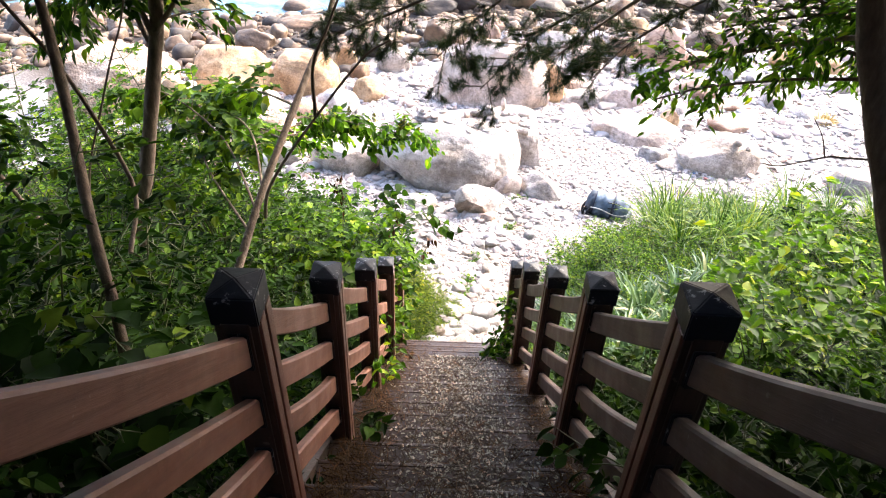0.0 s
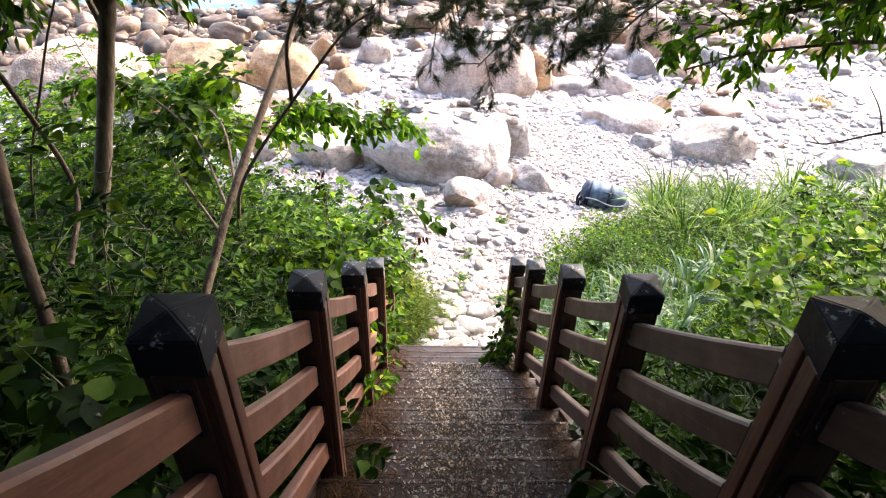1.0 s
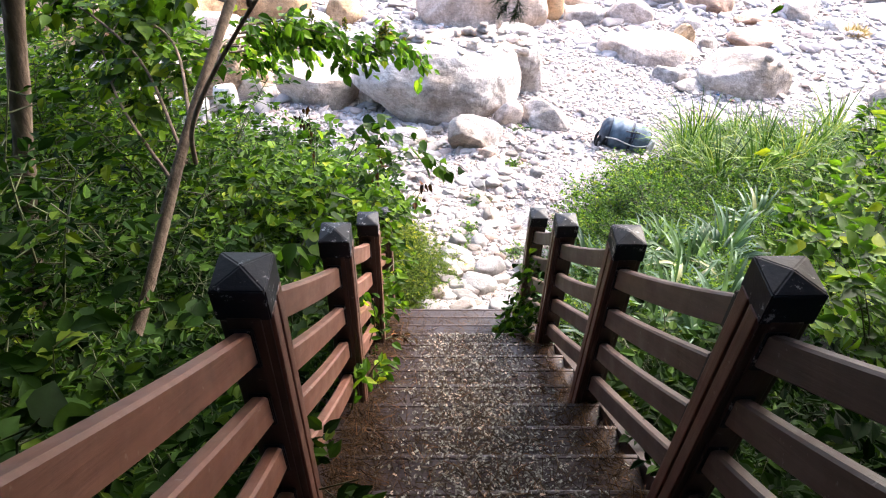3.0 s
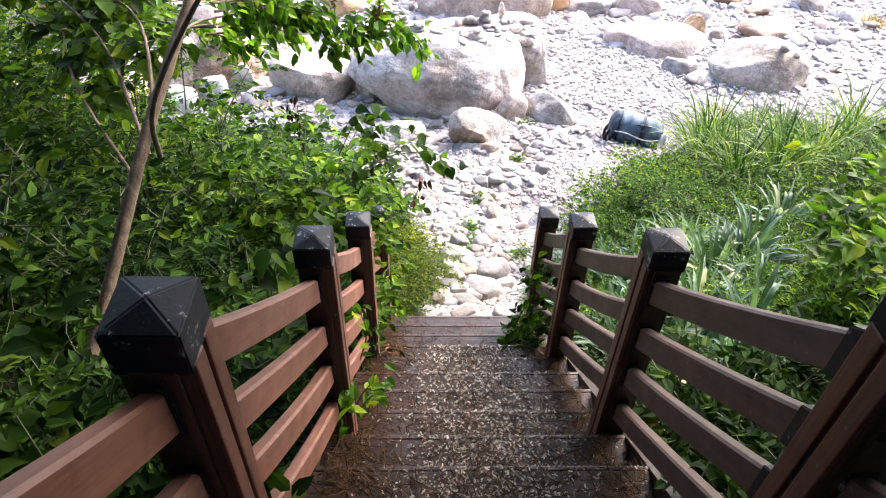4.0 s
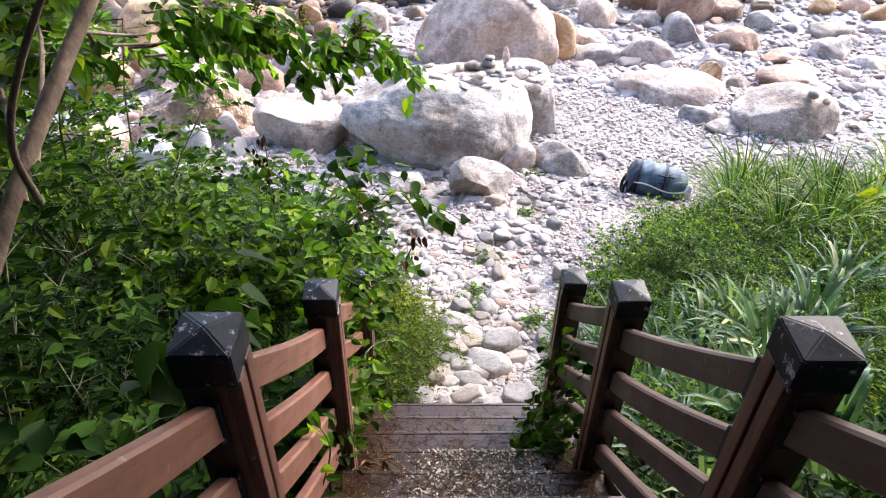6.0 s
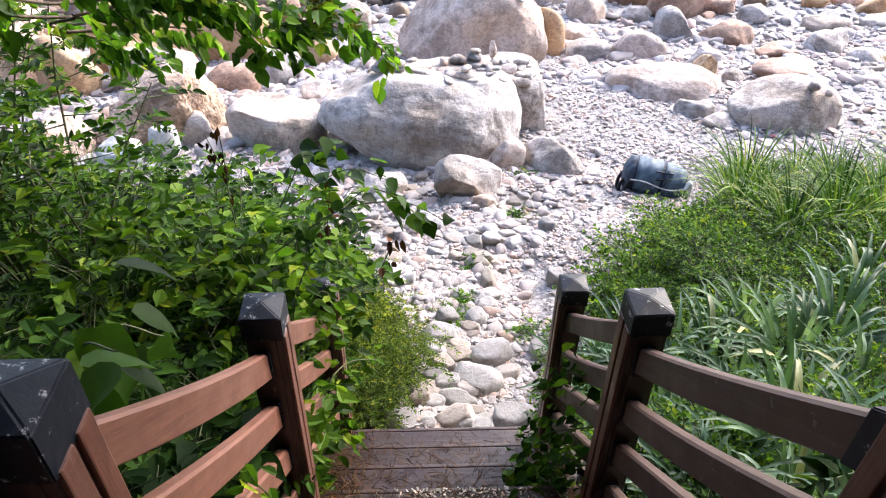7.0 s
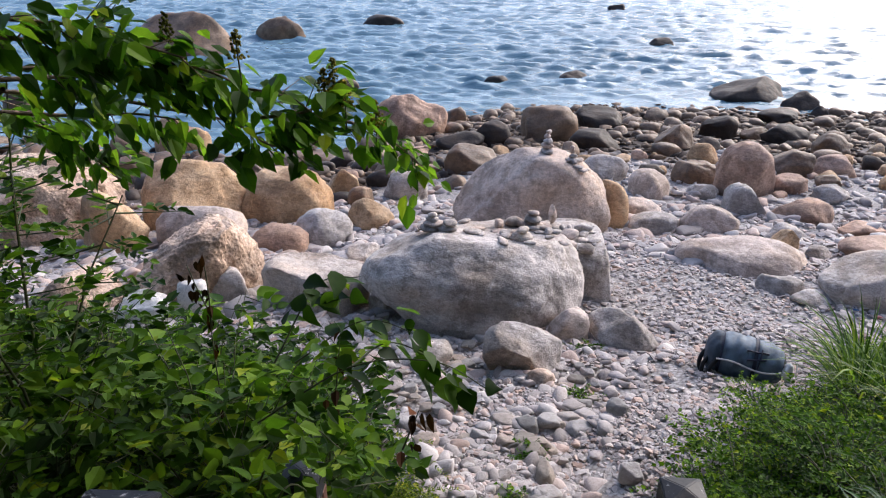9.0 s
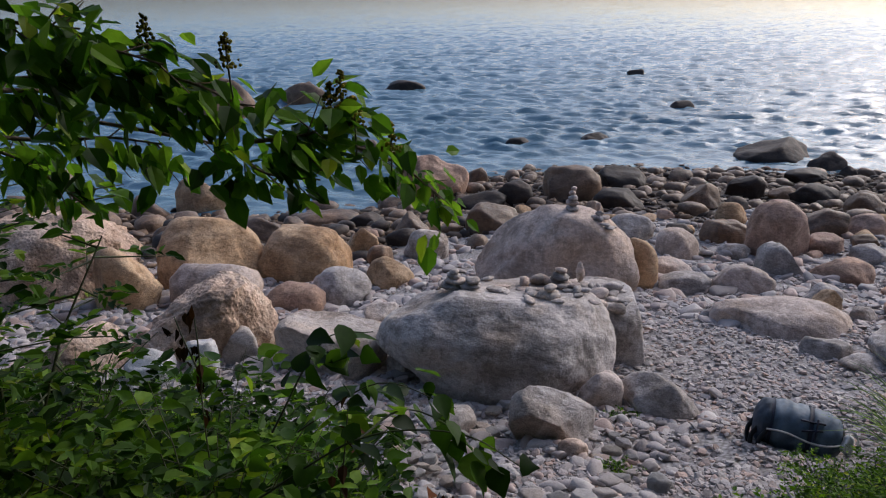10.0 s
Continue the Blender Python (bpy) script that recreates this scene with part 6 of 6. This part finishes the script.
vine(64, "seedling", "small green seedling rooted between tread and railing", [[(-0.52, 2.15, 1.1), (-0.46, 2.18, 1.25), (-0.4, 2.2, 1.33)], [(-0.52, 2.2, 1.0), (-0.44, 2.25, 1.12), (-0.34, 2.3, 1.1)]], 22, 0.08, 0.75, LEAF["bright"], 0.03)
vine(65, "seedling", "small green seedling rooted between tread and railing", [[(-0.54, 1.9, 1.3), (-0.5, 1.95, 1.5), (-0.46, 2.0, 1.55)], [(-0.56, 2.6, 0.8), (-0.48, 2.65, 1.1), (-0.5, 2.6, 1.35)]], 20, 0.09, 0.6, LEAF["bright"], 0.03)
vine(66, "withered_stalk", "withered stalk with curled brown leaves", [[(-1.22, 5.1, -0.3), (-1.22, 5.1, 0.4), (-1.21, 5.1, 0.7)], [(-1.21, 5.1, 0.62), (-1.2, 5.1, 0.82), (-1.2, 5.1, 0.98)], [(-1.21, 5.1, 0.7), (-1.25, 5.1, 0.82), (-1.28, 5.1, 0.94)]], 27, 0.06, 0.55, LEAF["withered"], 0.02, 1.2)
vine(67, "withered_stalk", "withered stalk with curled brown leaves", [[(-0.75, 5.2, -0.3), (-0.65, 5.1, 0.3), (-0.6, 5.05, 0.62)], [(-0.3, 4.8, 0.2), (-0.22, 4.75, 0.45)]], 20, 0.08, 0.7, LEAF["withered"], 0.03, 1.2)
vine(68, "shrub_branch", "leafy branch drooping over the pebbles", [[(-0.9, 4.7, 0.4), (-0.5, 4.75, 0.66), (-0.15, 4.72, 0.72), (0.08, 4.7, 0.6)], [(-0.5, 4.75, 0.66), (-0.35, 4.95, 0.66), (-0.1, 5.0, 0.5)], [(-0.9, 5.3, 0.3), (-0.55, 5.4, 0.5), (-0.2, 5.3, 0.45)], [(-0.9, 5.0, 0.5), (-0.7, 5.1, 0.85), (-0.5, 5.1, 0.9)]], 75, 0.12, 0.9, LEAF["herb"], 0.05, 0.6)
vine(72, "broad_leaf_plant", "hanging cluster of large soft green leaves behind the railing", [[(-1.0, 2.6, 0.8), (-0.9, 2.65, 1.5), (-0.75, 2.65, 1.85), (-0.66, 2.72, 1.76)], [(-0.9, 2.65, 1.5), (-0.72, 2.5, 1.95), (-0.6, 2.42, 2.03)], [(-0.9, 2.65, 1.5), (-0.85, 2.4, 1.9), (-0.78, 2.3, 1.9)]], 30, 0.125, 0.85, LEAF["herb"], 0.06, 0.7)
vine(69, "withered_leaves", "heap of withered brown leaves on a tread", [[(-0.42, 3.0, 0.48), (-0.36, 3.05, 0.47), (-0.28, 3.0, 0.47)], [(-0.45, 2.85, 0.68), (-0.38, 2.9, 0.67)]], 26, 0.06, 0.4, LEAF["dry"], 0.02, 0.2)
planted(blades(70, 110, 0.34, 0.012, 0.3, LEAF["straw"], "dry_grass_tuft", "dry straw-coloured grass tuft between the stones"), [(8.15, 13.2), (8.35, 13.25), (8.25, 13.05)], pr, lo=0.9, hi=1.1)
planted(shrub(71, 0.12, 0.16, 9, 0.03, 0.7, LEAF["bright"], 5, 6, "ground_herb", "small green weed between the stones"), [(1.25, 8.75), (1.05, 8.7), (0.9, 7.6), (0.2, 5.75), (0.15, 5.35), (0.4, 6.6), (0.75, 5.6), (0.9, 5.0), (0.8, 4.6), (0.72, 4.35), (0.84, 4.8), (0.92, 5.25), (-0.02, 5.35), (0.14, 5.82), (0.24, 5.98), (0.78, 4.2), (1.0, 5.5), (-0.06, 4.85)], pr)
for x, y, mat, label in ((4.44, 10.0, BUOY, "crumpled blue plastic scrap on the pebbles"), (4.6, 9.8, RED, "small red plastic scrap on the pebbles")):
    v, f = rock_shape(int(x * 100), 2, 6, 0.5, 0.1)
    s = tagged(new("plastic_scrap", mesh_from("plastic_scrap", v * np.array([0.045, 0.035, 0.02]), f, mat, True)), label, "litter", "plastic scraps")
    s.location = (x, y, land_at(x, y) + 0.05)

# pale crumbs on the treads, which also stand in for the wet boards' sheen
n = 46000
x = np.clip(lg.normal(0.1, 0.21, n), X0 + 0.02, X1 - 0.02)
y = STEP_Y - (3 + 22 * lg.random(n)) * GOING
z = STEP_Z + np.floor((STEP_Y - y) / GOING) * RISE + 0.003 + lg.random(n) * 0.003
a = lg.uniform(0, 2 * np.pi, n)
m = frames_along(np.stack([np.cos(a), np.sin(a), lg.normal(0, 0.08, n)], 1), np.tile([0.0, 0, 1], (n, 1)), lg)
ln = lg.uniform(0.006, 0.021, n)
m = m * np.stack([0.0012 + ln * lg.uniform(0.15, 0.45, n), ln, ln], 1)[:, None, :]
v = np.einsum("nij,kj->nki", m, nv) + np.stack([x, y, z], 1)[:, None, :]
f = np.array([[0, 1, 2, 3]])[None] + (np.arange(n) * 4)[:, None, None]
tagged(new("leaf_litter", mesh_from("leaf_litter", v.reshape(-1, 3), f.reshape(-1, 4), LEAF["flake"])), "crumbs of leaves on the treads, paled to imitate wet sheen", "litter", "", "stuff")


# ---- single stones at the foot of the stairs and along the path ----
for place in ((-0.2, 4.44, 0.3, 0.26, 0.15), (-0.05, 4.4, 0.13, 0.12, 0.12), (0.13, 4.45, 0.3, 0.24, 0.14), (0.3, 4.36, 0.24, 0.18, 0.08), (0.5, 4.44, 0.38, 0.28, 0.15), (-0.1, 4.66, 0.18, 0.15, 0.18), (0.14, 4.7, 0.34, 0.2, 0.1),
              (0.3, 4.92, 0.4, 0.34, 0.15), (0.46, 5.32, 0.42, 0.3, 0.13), (0.06, 5.12, 0.26, 0.22, 0.18), (0.06, 5.55, 0.3, 0.26, 0.16), (0.35, 5.75, 0.2, 0.22, 0.16), (0.82, 5.32, 0.22, 0.24, 0.13), (0.5, 6.35, 0.16, 0.26, 0.14), (1.1, 6.3, 0.24, 0.2, 0.14),
              (0.56, 5.08, 0.26, 0.16, 0.07), (0.5, 6.75, 0.24, 0.16, 0.12), (0.42, 7.05, 0.2, 0.24, 0.12), (0.2, 6.3, 0.24, 0.14, 0.1), (1.2, 7.3, 0.22, 0.2, 0.14), (0.75, 7.2, 0.26, 0.16, 0.1)):
    beach_stone(*place)
for k in range(270):
    y = 4.3 + 4.6 * rs.random() ** 0.8
    mid, half = float(np.interp(y, [4.3, 6, 9], [0.02, 0.0, 0.1])), float(np.interp(y, [4.3, 6, 7.5, 9], [0.32, 0.5, 1.0, 1.7]))
    x = mid + rs.uniform(-half, half)
    if bool(bank_edge(np.array(x), np.array(y))):
        continue
    w = 0.09 + 0.19 * rs.random() ** 2
    beach_stone(x, y, w, w * rs.uniform(0.5, 0.9), w * rs.uniform(0.22, 0.45), k, rs.uniform(0.0, 0.02))
